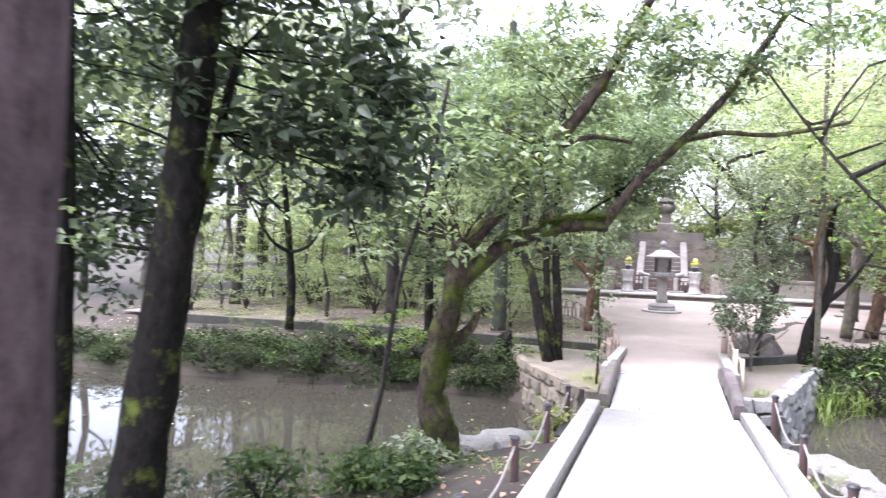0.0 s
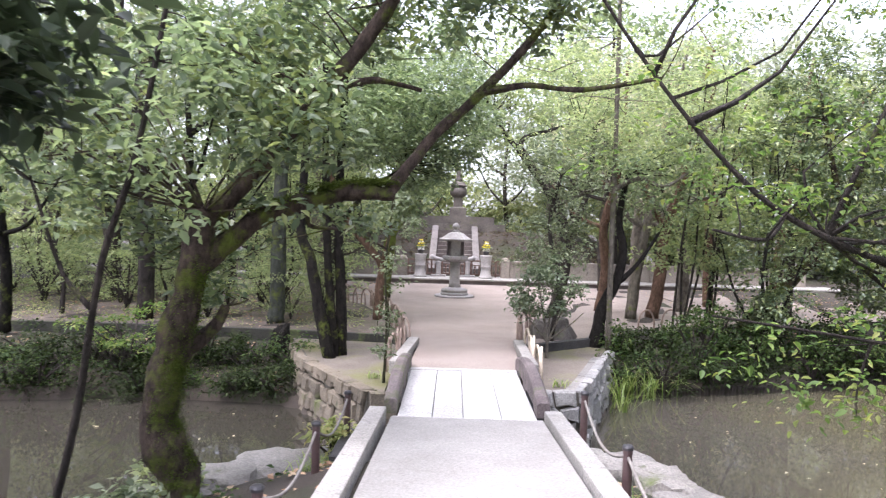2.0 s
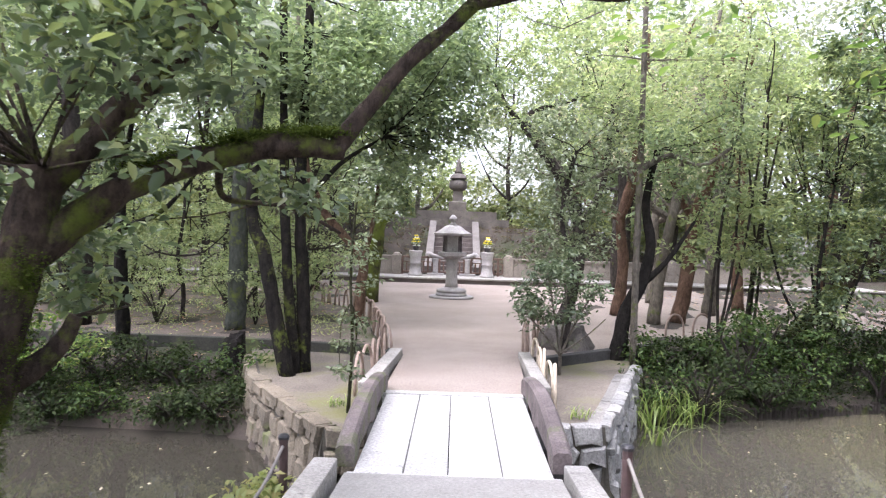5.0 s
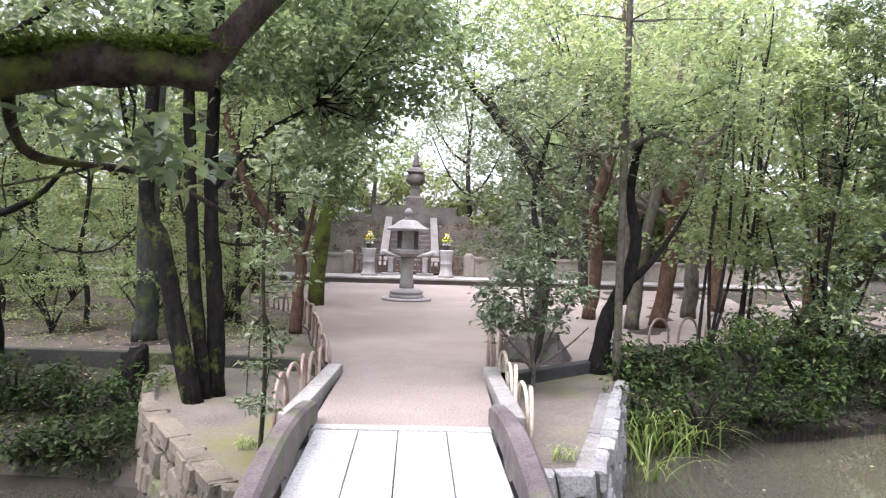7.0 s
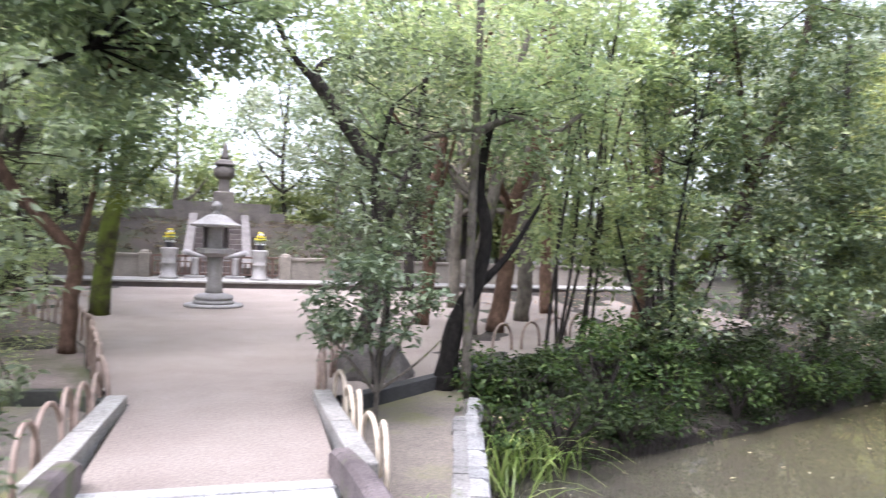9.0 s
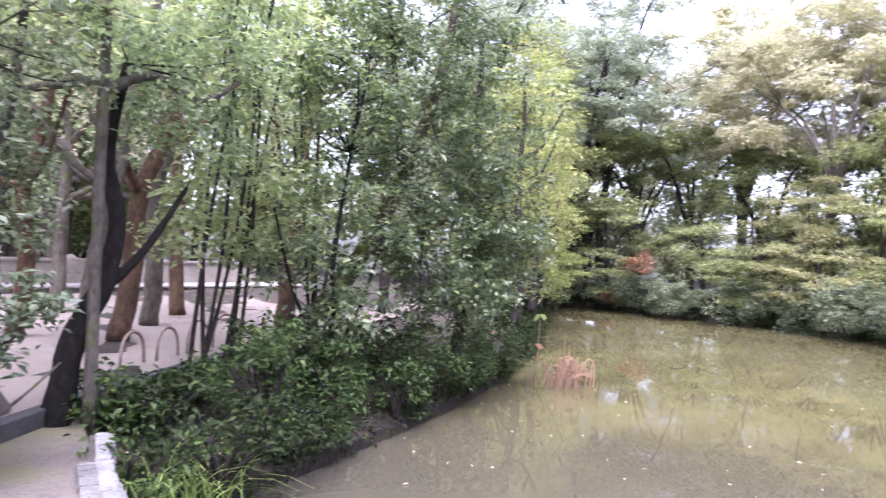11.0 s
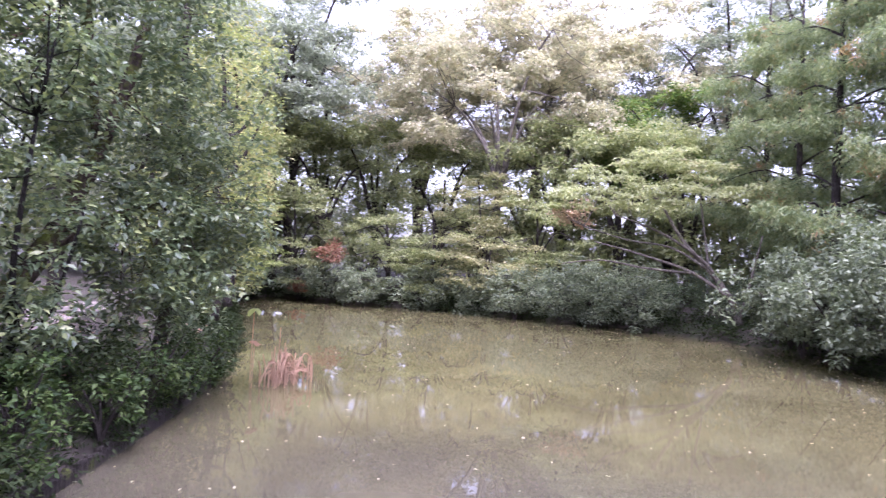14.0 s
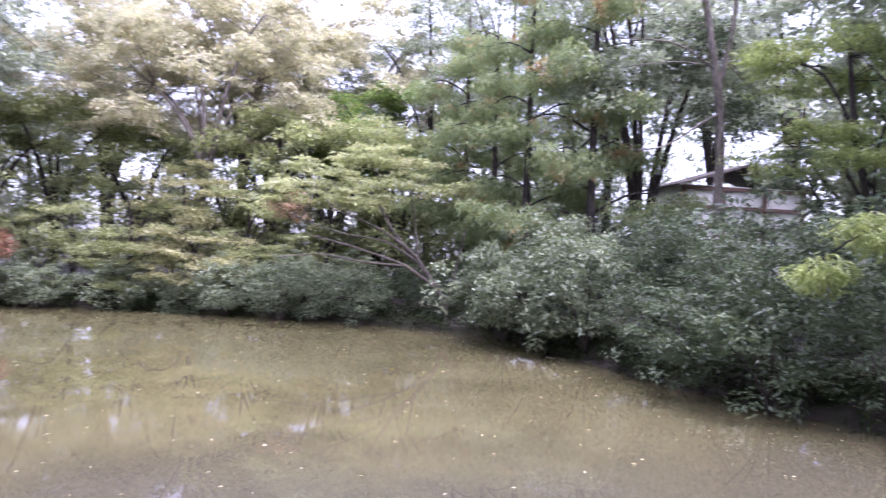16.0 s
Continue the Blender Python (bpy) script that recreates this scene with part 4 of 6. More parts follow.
solid("grave_terrace", [(-3.2, 36.1), (2.4, 36.1), (2.4, 41), (-3.2, 41)], 1.0, 2.35, M_STUPA, "dark stone edge of the upper terrace", "terrace wall")
solid("grave_terrace", [(-1.7, 37.0), (1.9, 37.0), (1.9, 40.5), (-1.7, 40.5)], 2.36, 2.72, M_STUPA, "dark stone tier under the stupa", "terrace wall")
stupa = thing("stone_stupa", (0.12, 38.2, 2.72), "old dark stone grave tower of stacked blocks", "stupa")
for nm, prof, seg in (("base_block", [(0.58, 0), (0.58, 0.42), (0.52, 0.46)], 4), ("plinth", [(0.4, 0.46), (0.33, 0.5), (0.31, 0.95), (0.38, 1.0)], 4),
                      ("drum", [(0.3, 1.0), (0.42, 1.12), (0.42, 1.4), (0.28, 1.5)], 16), ("roof", [(0.5, 1.5), (0.56, 1.56), (0.4, 1.7), (0.22, 1.78)], 4),
                      ("spire", [(0.16, 1.78), (0.2, 1.85), (0.13, 1.95), (0.14, 2.05), (0.1, 2.15), (0.11, 2.25), (0.04, 2.45)], 12)):
    bm = bmesh.new()
    lathe(bm, prof, seg, turn=math.pi / 4 if seg == 4 else 0)
    part(nm, bm, M_STUPA, stupa, smooth=seg > 4)


# ---- trees beside the path ----
tree((-1.33, 1.16, 0.2), [([(0, 0, 0), (-0.01, 0.01, 1.5), (0.04, 0.02, 3.2), (0.14, 0, 7)], 0.12, 0.1)], [((0.2, 0.5, 7.5), (2.0, 2.0, 1.2), 25)], M_POSTWOOD, L_MID,
     "smooth bare pinkish-brown tree trunk close beside the path", seed=11, per=50)
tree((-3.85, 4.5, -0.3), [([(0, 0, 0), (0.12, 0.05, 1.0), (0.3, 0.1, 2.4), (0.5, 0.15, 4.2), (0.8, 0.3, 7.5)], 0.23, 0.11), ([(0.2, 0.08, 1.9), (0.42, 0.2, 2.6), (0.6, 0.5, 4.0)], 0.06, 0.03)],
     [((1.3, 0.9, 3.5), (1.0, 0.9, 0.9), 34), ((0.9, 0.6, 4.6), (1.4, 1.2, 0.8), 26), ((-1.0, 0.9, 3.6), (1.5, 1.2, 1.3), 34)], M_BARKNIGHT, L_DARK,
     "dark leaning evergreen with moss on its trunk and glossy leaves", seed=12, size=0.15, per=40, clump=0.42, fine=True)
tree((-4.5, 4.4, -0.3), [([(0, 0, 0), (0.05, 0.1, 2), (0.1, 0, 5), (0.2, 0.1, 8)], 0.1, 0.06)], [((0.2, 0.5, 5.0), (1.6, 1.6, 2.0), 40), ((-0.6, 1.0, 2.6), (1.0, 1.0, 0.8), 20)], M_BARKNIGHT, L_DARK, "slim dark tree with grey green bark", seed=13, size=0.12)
tree((-5.4, 4.2, -0.3), [([(0, 0, 0), (0.1, 0.1, 2), (-0.1, 0, 5), (0.2, 0.1, 7)], 0.05, 0.03)], [((0.2, 0.5, 4.6), (1.6, 1.6, 2.4), 45)], M_BARKDARK, L_MID, "slim dark tree with grey green bark", seed=19, size=0.12)

# the old mossy tree whose limb reaches over the path
tree((-2.52, 8.5, -0.75),
     [([(0, 0, 0), (-0.03, 0.0, 0.55), (-0.19, 0.0, 1.07), (-0.08, 0.05, 1.75), (0.05, 0.2, 2.46), (0.09, 0.3, 2.95)], 0.215, 0.12),
      ([(0.05, 0.2, 2.4), (0.5, 0.48, 2.86), (1.1, 0.78, 3.14), (1.5, 0.95, 3.22), (1.82, 1.08, 3.21)], 0.11, 0.07),
      ([(1.74, 1.05, 3.2), (1.95, 1.12, 3.48), (2.25, 1.25, 3.88), (2.74, 1.35, 4.36), (3.3, 1.35, 5.0), (3.9, 1.3, 5.9)], 0.072, 0.04),
      ([(2.72, 1.35, 4.34), (3.2, 1.25, 4.42), (3.8, 1.2, 4.38), (4.6, 1.1, 4.5)], 0.04, 0.02),
      ([(0.06, 0.28, 2.8), (0.8, 0.4, 3.64), (1.13, 0.5, 4.12), (1.72, 0.6, 4.94), (2.3, 0.6, 6.0)], 0.1, 0.06),
      ([(-0.08, 0.1, 1.6), (0.22, 0.25, 1.85), (0.32, 0.3, 2.06)], 0.085, 0.045),
      ([(1.1, 0.5, 4.1), (1.6, 0.6, 4.3), (2.1, 0.8, 4.25)], 0.045, 0.02),
      ([(1.0, 0.9, 3.1), (0.9, 1.3, 2.85), (1.3, 1.7, 2.8), (1.7, 1.8, 2.6)], 0.03, 0.012)],
     [((0.4, 0.5, 4.3), (1.1, 1.0, 0.7), 40), ((1.7, 1.0, 5.3), (1.9, 1.4, 0.8), 55), ((0.1, 0.9, 2.7), (0.9, 0.7, 0.7), 22), ((3.6, 1.2, 5.7), (1.6, 1.4, 0.8), 36), ((-1.3, 0.4, 3.8), (1.1, 1.1, 1.1), 40), ((1.3, 1.4, 3.0), (0.6, 0.4, 0.25), 4), ((0.9, -0.4, 3.7), (0.8, 0.5, 0.7), 16)],
     M_BARKMOSS, L_EVER, "old gnarled tree with green moss, one limb arching over the path", seed=14, size=0.11, per=46, clump=0.36, twigs=14, seg=14, fine=True)

tree((-3.2, 7.6, -0.5), [([(0, 0, 0), (0.02, 0, 0.25), (0.2, 0, 1.02), (0.38, 0, 2.26), (0.64, 0, 3.1), (0.9, 0, 4.5)], 0.04, 0.02), ([(0.3, 0, 1.9), (0.0, 0.1, 2.2), (-0.3, 0.2, 2.9)], 0.025, 0.012)],
     [((0.8, 0.1, 3.6), (0.7, 0.6, 1.0), 20), ((-0.3, 0.2, 3.0), (0.6, 0.6, 0.7), 14)], M_BARKDARK, L_MID, "thin dark sapling by the pond", seed=15, size=0.11, per=22, clump=0.3, twigs=5, fine=True)
tree((3.9, 6.9, -0.5), [([(0, 0, 0), (-0.1, 0.0, 1.2), (-0.5, -0.1, 2.3), (-1.16, -0.1, 2.5), (-1.75, -0.1, 2.77), (-2.15, -0.1, 3.1), (-2.65, -0.1, 3.67), (-3.1, -0.1, 4.3)], 0.034, 0.01), ([(-0.1, 0.0, 1.2), (-0.9, -0.6, 1.9), (-1.6, -0.9, 2.05), (-2.6, -1.2, 2.2)], 0.018, 0.006),
                         ([(-1.75, -0.1, 2.77), (-2.0, -0.4, 2.6), (-2.4, -0.6, 2.65)], 0.018, 0.008)],
     [((-1.3, -0.9, 1.95), (1.1, 0.6, 0.45), 34), ((-2.0, -0.3, 3.2), (1.2, 0.6, 0.6), 24), ((-0.5, 0.0, 3.0), (1.1, 0.8, 0.9), 30), ((-0.8, -0.9, 1.5), (0.8, 0.5, 0.35), 22), ((0.1, 0.3, 2.2), (0.7, 0.6, 0.8), 20), ((-0.6, 1.2, 4.9), (1.7, 1.5, 0.7), 40)], M_BARKDARK, L_SPRING,
     "slender tree with bright green leaves leaning over the path", seed=16, size=0.058, per=30, clump=0.27, slim=0.5, twigs=5, fine=True)
tree((5.0, 4.4, -0.3), [([(0, 0, 0), (-0.2, 0.3, 2.5), (-0.6, 0.5, 5), (-0.8, 0.6, 7.5)], 0.16, 0.06)], [((-1.2, 1.6, 5.2), (2.0, 1.8, 0.9), 60)], M_BARKDARK, L_MID, "tall evergreen standing beside the pond", seed=17, per=46)
tree((4.0, -1.5, 0.2), [([(0, 0, 0), (-0.2, 0.3, 2.5), (-0.6, 0.5, 5), (-0.8, 0.6, 7.5)], 0.16, 0.06)], [((-1.6, 0.6, 6.4), (2.6, 2.6, 1.3), 60)], M_BARKDARK, L_MID, "tall evergreen beside the path", seed=18, per=40)

# ---- left terrace and bank ----
tree((-2.0, 14.05, -0.15),
     [([(-0.05, -0.15, 0), (-0.27, -0.15, 0.92), (-0.4, -0.15, 1.65), (-0.58, -0.15, 2.1), (-0.57, -0.15, 2.8), (-0.5, 0, 4.6)], 0.11, 0.06), ([(0.01, 0.05, 0), (-0.1, 0.05, 0.9), (-0.18, 0.05, 1.9), (-0.23, 0.05, 3.1), (-0.3, 0.1, 5.2)], 0.085, 0.05),
      ([(0.1, 0.17, 0), (0.04, 0.17, 1.3), (-0.02, 0.17, 2.5), (0.05, 0.2, 5.2)], 0.1, 0.06), ([(0.0, 0.17, 2.3), (0.5, 0.2, 2.9), (1.1, 0.3, 3.3)], 0.045, 0.02)],
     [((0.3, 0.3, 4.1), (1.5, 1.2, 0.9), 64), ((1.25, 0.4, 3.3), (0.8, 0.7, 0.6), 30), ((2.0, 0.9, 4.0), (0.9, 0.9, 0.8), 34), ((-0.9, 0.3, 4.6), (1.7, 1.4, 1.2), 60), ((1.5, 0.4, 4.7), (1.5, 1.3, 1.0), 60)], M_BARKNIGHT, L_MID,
     "dark evergreen with three curving mossy stems on the terrace", seed=21, size=0.11, per=58, clump=0.38)
tree((-0.98, 12.1, -0.1), [([(0, 0, 0), (0.02, 0.02, 0.8), (-0.02, 0.05, 1.6), (0.06, 0, 2.6)], 0.022, 0.01)], [((0.0, 0, 0.75), (0.17, 0.17, 0.5), 14), ((0.05, 0, 1.6), (0.25, 0.25, 0.5), 8), ((0.1, 0, 2.3), (0.4, 0.4, 0.6), 14)], M_BARKGREEN, L_GREY,
     "slender leafy sapling beside the bridge parapet", seed=22, size=0.07, per=24, clump=0.17, twigs=6)
tree((-1.72, 18.25, 0), [([(0, 0, 0), (0.02, 0, 0.7), (0.05, 0, 1.25), (-0.35, 0, 1.75), (-0.85, 0.1, 2.35), (-1.3, 0.2, 3.6)], 0.115, 0.06), ([(0.05, 0, 1.2), (0.25, 0.1, 2.2), (0.35, 0.1, 3.6)], 0.05, 0.03)],
     [((0.2, 0, 4.6), (1.7, 1.4, 1.3), 80), ((0.45, -0.3, 2.7), (0.7, 0.7, 0.8), 34), ((1.2, 0.3, 5.6), (1.6, 1.4, 1.0), 50)], M_BARKRED, L_MID, "red-barked tree with a bent trunk by the forecourt", seed=23, size=0.12, per=52, clump=0.42)
tree((-2.0, 22.6, 0), [([(0, 0, 0), (0.1, 0, 1.5), (0.35, 0.1, 3.0), (0.6, 0.1, 5.5)], 0.2, 0.11), ([(0.15, 0, 1.8), (0.7, 0.1, 2.6), (1.2, 0.2, 3.3)], 0.07, 0.03)], [((0.6, 0, 5.2), (1.9, 1.6, 1.6), 80), ((1.0, 0, 3.4), (0.7, 0.7, 0.5), 14)], M_BARKGREENMOSS, L_LIGHT,
     "mossy trunk beside the forecourt", seed=24, size=0.12, per=50)


tree((-3.75, 17.1, 0), [([(0, 0, 0), (0.02, 0, 1.0), (0.0, 0.05, 2.6), (0.1, 0.1, 4.5), (0.1, 0.2, 7.5)], 0.19, 0.1), ([(0.05, 0.05, 3.6), (-0.6, 0.3, 4.6), (-1.4, 0.4, 5.6)], 0.08, 0.03)], [((-0.2, 0.2, 6.4), (2.0, 1.8, 1.4), 60)], M_BARKLICHEN, L_MID, "stout trunk with pale blue grey lichen on its bark", seed=28, size=0.13, per=40)

# Canopy added to shade the bank below; its leaves also show overhead.
for k, (x, y) in enumerate(((-5.0, 15.5), (-8.6, 15.6))):
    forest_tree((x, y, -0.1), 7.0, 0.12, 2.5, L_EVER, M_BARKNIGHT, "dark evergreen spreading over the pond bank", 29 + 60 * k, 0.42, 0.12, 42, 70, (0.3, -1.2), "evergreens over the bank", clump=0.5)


def shrub(at, size, leaf_mat, seed, label, count=40, per=60, leaf=0.09, clump=0.26, group="", bark_mat=None, stems=5, flat=0.55):
    rng = np.random.default_rng(seed)
    limbs = []
    for k in range(stems):
        a = 6.28 * k / stems + rng.uniform(0, 1)
        e = (math.cos(a) * size[0] * 0.6, math.sin(a) * size[1] * 0.6, size[2] * rng.uniform(0.9, 1.4))
        limbs.append(([(0, 0, 0), (e[0] * 0.35, e[1] * 0.35, e[2] * 0.5), e], 0.03, 0.01))
    return tree(at, limbs, [((0, 0, size[2]), size, count)], bark_mat or M_BARKDARK, leaf_mat, label, "shrub", seed, leaf, per, 6, "shrub", clump, group, seg=5, flat=flat)


def ground_at(x, y):
    return float(land(np.array([float(x)]), np.array([float(y)]))[0])


sr = random.Random(3)
# loose twiggy shrubs hanging over the far left bank
for i in range(24):
    x = -2.9 - (i % 14) * 0.74 + sr.uniform(-0.25, 0.25)
    y = 13.72 + (0.85 if i >= 14 else 0) + sr.uniform(-0.15, 0.3) - 0.05 * (i % 14)
    s = sr.uniform(0.55, 1.25)
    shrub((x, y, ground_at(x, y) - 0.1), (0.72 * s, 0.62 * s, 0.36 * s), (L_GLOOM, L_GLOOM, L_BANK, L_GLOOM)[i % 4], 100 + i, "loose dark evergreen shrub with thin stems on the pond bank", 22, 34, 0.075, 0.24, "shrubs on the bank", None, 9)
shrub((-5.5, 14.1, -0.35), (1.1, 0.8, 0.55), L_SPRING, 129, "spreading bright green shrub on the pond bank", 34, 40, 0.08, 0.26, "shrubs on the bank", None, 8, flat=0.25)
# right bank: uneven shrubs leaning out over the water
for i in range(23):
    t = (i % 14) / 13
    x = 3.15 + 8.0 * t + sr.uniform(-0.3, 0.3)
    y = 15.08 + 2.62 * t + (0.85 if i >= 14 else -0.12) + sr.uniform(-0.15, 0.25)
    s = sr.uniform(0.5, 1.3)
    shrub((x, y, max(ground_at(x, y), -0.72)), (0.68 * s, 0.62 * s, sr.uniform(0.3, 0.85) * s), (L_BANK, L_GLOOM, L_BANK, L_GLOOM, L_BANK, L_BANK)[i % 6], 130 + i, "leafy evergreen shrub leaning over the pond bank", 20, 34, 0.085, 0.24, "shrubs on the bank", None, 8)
# shrubs of the near banks
for i, (x, y, s, lm) in enumerate(((-3.0, 6.9, 0.3, L_BANK), (-3.6, 6.1, 0.45, L_BANK), (-2.5, 7.4, 0.25, L_GREY), (-2.3, 6.4, 0.3, L_BANK), (-4.6, 5.5, 0.5, L_DARK), (-5.6, 5.0, 0.7, L_MID), (-2.75, 8.9, 0.3, L_LIGHT), (-1.32, 10.0, 0.34, L_YELLOW), (3.2, 6.2, 0.5, L_LIGHT), (3.6, 5.2, 0.6, L_MID))):
    shrub((x, y, ground_at(x, y)), (s, s, s * 0.75), lm, 170 + i, "small leafy shrub on the pond bank", 16, 34, 0.1, 0.24, "shrubs by the path")

tree((1.66, 14.75, -0.14), [([(0, 0, 0), (0.01, 0, 0.3), (-0.08, 0, 0.8), (-0.2, 0.05, 1.5)], 0.03, 0.012), ([(0.01, 0, 0.28), (0.2, 0.05, 0.7), (0.45, 0, 1.2)], 0.022, 0.01), ([(0.01, 0, 0.28), (-0.25, -0.1, 0.6), (-0.55, -0.1, 0.95)], 0.02, 0.01), ([(0.0, 0, 0.4), (0.1, 0.2, 1.0), (0.1, 0.3, 1.6)], 0.02, 0.01), ([(0.0, 0, 0.3), (0.35, -0.15, 0.6), (0.6, -0.2, 0.85)], 0.018, 0.008)],
     [((-0.05, 0, 1.25), (0.75, 0.6, 0.55), 44), ((-0.3, 0, 0.85), (0.45, 0.4, 0.25), 10)], M_BARKPALE, L_SHADE, "round evergreen shrub with thin spreading stems on the terrace", "shrub", 160, 0.085, 40, 10, "shrub", 0.22, seg=6)
tree((1.9, 15.9, 0), [([(0, 0, 0), (0.1, 0, 1.2), (-0.1, 0.1, 2.2), (0.1, 0.1, 3.2)], 0.05, 0.03)], [((-0.05, 0, 2.0), (0.8, 0.8, 1.0), 54), ((0.2, 0.1, 3.4), (1.1, 1.0, 0.8), 44)], M_BARKDARK, L_GREY, "grey green evergreen beside the forecourt", seed=161, size=0.09, per=46, clump=0.3)
rock((1.95, 16.3, 0.05), (0.42, 0.36, 0.4), 79, "dark mossy boulder under the shrub", M_STUPA, "boulders")
rock((-3.2, 15.2, -0.2), (0.2, 0.2, 0.5), 78, "dark stump on the bank", M_BARKBLACK, "boulders")

# dark leaning tree and its neighbours
tree((2.82, 16.2, -0.25), [([(0, 0, 0), (0.03, 0, 0.45), (0.14, 0, 0.95), (0.36, 0, 1.4), (0.5, 0.1, 2.0), (0.42, 0.2, 2.7), (0.6, 0.25, 3.6)], 0.15, 0.05), ([(0.3, 0, 1.3), (0.75, 0, 1.75), (1.2, 0.1, 2.4)], 0.06, 0.025)], [((1.2, 0.2, 3.6), (1.4, 1.2, 1.0), 50)], M_BARKBLACK, L_MID, "dark leaning trunk at the edge of the terrace", seed=25, size=0.1, per=50)
tree((3.02, 16.0, -0.25), [([(0, 0, 0), (0.0, 0, 2.0), (0.02, 0.05, 4.0), (0.0, 0, 8.0)], 0.06, 0.04), ([(0.0, 0.03, 3.2), (0.5, 0.1, 3.45), (1.0, 0.1, 3.3), (1.5, 0.2, 3.6)], 0.055, 0.03), ([(0.0, 0.03, 3.3), (-0.5, 0.1, 3.15), (-1.0, 0.2, 2.9)], 0.05, 0.03)],
     [((0, 0, 5.2), (2.2, 1.8, 1.7), 100), ((-0.8, 0.3, 3.9), (1.0, 0.9, 0.6), 20)], M_BARKPALE, L_LIGHT, "straight slim pale trunk with spreading branches", seed=26, size=0.1, per=32)
tree((2.3, 19.0, 0), [([(0, 0, 0), (0.25, 0, 1.0), (0.3, 0, 1.9), (-0.03, 0, 2.9), (-0.6, 0, 3.69), (-0.87, 0, 4.07)], 0.15, 0.1), ([(-0.85, 0, 4.0), (-1.2, 0, 4.36), (-1.5, 0, 4.9)], 0.07, 0.03), ([(-0.85, 0, 4.0), (-0.75, 0, 4.3), (-0.13, 0, 4.5), (0.6, 0, 4.75)], 0.07, 0.02), ([(0.3, 0, 1.9), (0.75, 0, 3.0), (0.9, 0, 4.6)], 0.09, 0.05)],
     [((-0.3, 0, 5.5), (2.2, 1.6, 0.9), 84), ((-1.2, 0.6, 6.6), (1.8, 1.6, 0.9), 50), ((1.1, 0, 4.4), (1.1, 1.2, 0.9), 36), ((-1.4, 0.3, 4.6), (1.0, 1.0, 0.8), 24)], M_BARKDARK, L_LIGHT, "crooked dark tree with twisting limbs", seed=27, size=0.11, per=44)
for i, (x, y, lx, r, bmat) in enumerate(((4.4, 19.9, 1.2, 0.15, M_BARKPALE), (5.0, 20.2, 1.3, 0.18, M_BARKRED), (3.9, 21.3, 0.6, 0.15, M_BARKRED), (6.3, 22.0, 0.6, 0.18, M_BARKPALE), (7.6, 23.5, -0.3, 0.17, M_BARKRED), (5.6, 24.6, 0.2, 0.16, M_BARKPALE), (9.0, 21.5, 0.5, 0.15, M_BARKDARK), (8.2, 20.6, 0.9, 0.14, M_BARKRED))):
    forest_tree((x, y, 0), 8.5, r, 2.3, (L_LIGHT, L_FAR, L_CREAM)[i % 3], bmat, "leaning woodland tree with peeling reddish bark" if bmat is M_BARKRED else "leaning woodland tree with pale bark", 40 + i, 0.32, 0.14, 30, 50, (lx, 0.2), "trees of the grove", clump=0.55)
# many-stemmed thicket and the broad tree over the water
for k, (x, y) in enumerate(((4.75, 17.3), (5.6, 18.0), (7.1, 18.1))):
    rng = np.random.default_rng(60 + k)
    limbs = []
    for q in range(4):
        b = rng.normal(size=2) * 0.12
        e = b + rng.normal(size=2) * 0.4
        limbs.append(([(b[0], b[1], 0), ((b[0] + e[0]) / 2 + rng.normal() * 0.08, (b[1] + e[1]) / 2, 2.0), (e[0], e[1], 4.6)], 0.03, 0.015))
    tree((x, y, -0.15), limbs, [((0.2, 0, 4.5), (1.5, 1.2, 1.7), 62), ((0.3, -0.2, 2.2), (1.3, 0.9, 1.1), 40)], M_BARKDARK, L_LIGHT, "thicket of thin dark stems with grey green leaves", seed=62 + k, size=0.12, per=34, clump=0.36, seg=7, group="thicket stems")
tree((5.9, 17.45, -0.25), [([(0, 0, 0), (0.6, 0, 0.75), (1.5, 0, 1.7), (2.3, 0, 3.0), (3.0, 0, 4.6), (3.4, 0, 6.3)], 0.17, 0.06), ([(1.5, 0, 1.7), (2.5, -0.3, 2.2), (3.6, -0.4, 2.5)], 0.08, 0.03), ([(2.3, 0, 3.0), (1.9, -0.2, 4.2), (1.6, -0.3, 5.4)], 0.07, 0.03)],
     [((2.9, -0.5, 1.75), (1.6, 0.9, 1.2), 100), ((2.7, -0.3, 3.9), (2.0, 1.4, 1.5), 130), ((3.2, 0, 6.0), (1.9, 1.6, 1.3), 80), ((4.2, -0.5, 2.6), (1.0, 0.9, 1.6), 76), ((1.2, -0.1, 5.0), (1.2, 1.0, 1.4), 50)], M_BARKMOSS, L_EVER,
     "broad evergreen with glossy green leaves over the water", seed=70, size=0.115, per=50, clump=0.36, twigs=16)
tree((6.2, 16.75, -0.35), [([(0, 0, 0), (0.1, -0.1, 0.8), (0.0, -0.2, 1.8), (0.2, -0.2, 3.2)], 0.05, 0.02), ([(0.05, -0.05, 0.4), (0.5, -0.2, 1.2), (0.8, -0.3, 2.3)], 0.035, 0.015), ([(0.05, -0.05, 0.5), (-0.5, -0.1, 1.3), (-0.8, 0.0, 2.4)], 0.035, 0.015)],
     [((0.1, -0.1, 2.2), (1.3, 0.7, 1.2), 46), ((0.3, 0, 4.0), (1.1, 0.8, 1.0), 34), ((0.3, -0.2, 0.9), (1.1, 0.5, 0.5), 26)], M_BARKBLACK, L_EVER, "dense dark green evergreen on the bank", seed=75, size=0.105, per=44, clump=0.34, twigs=14)
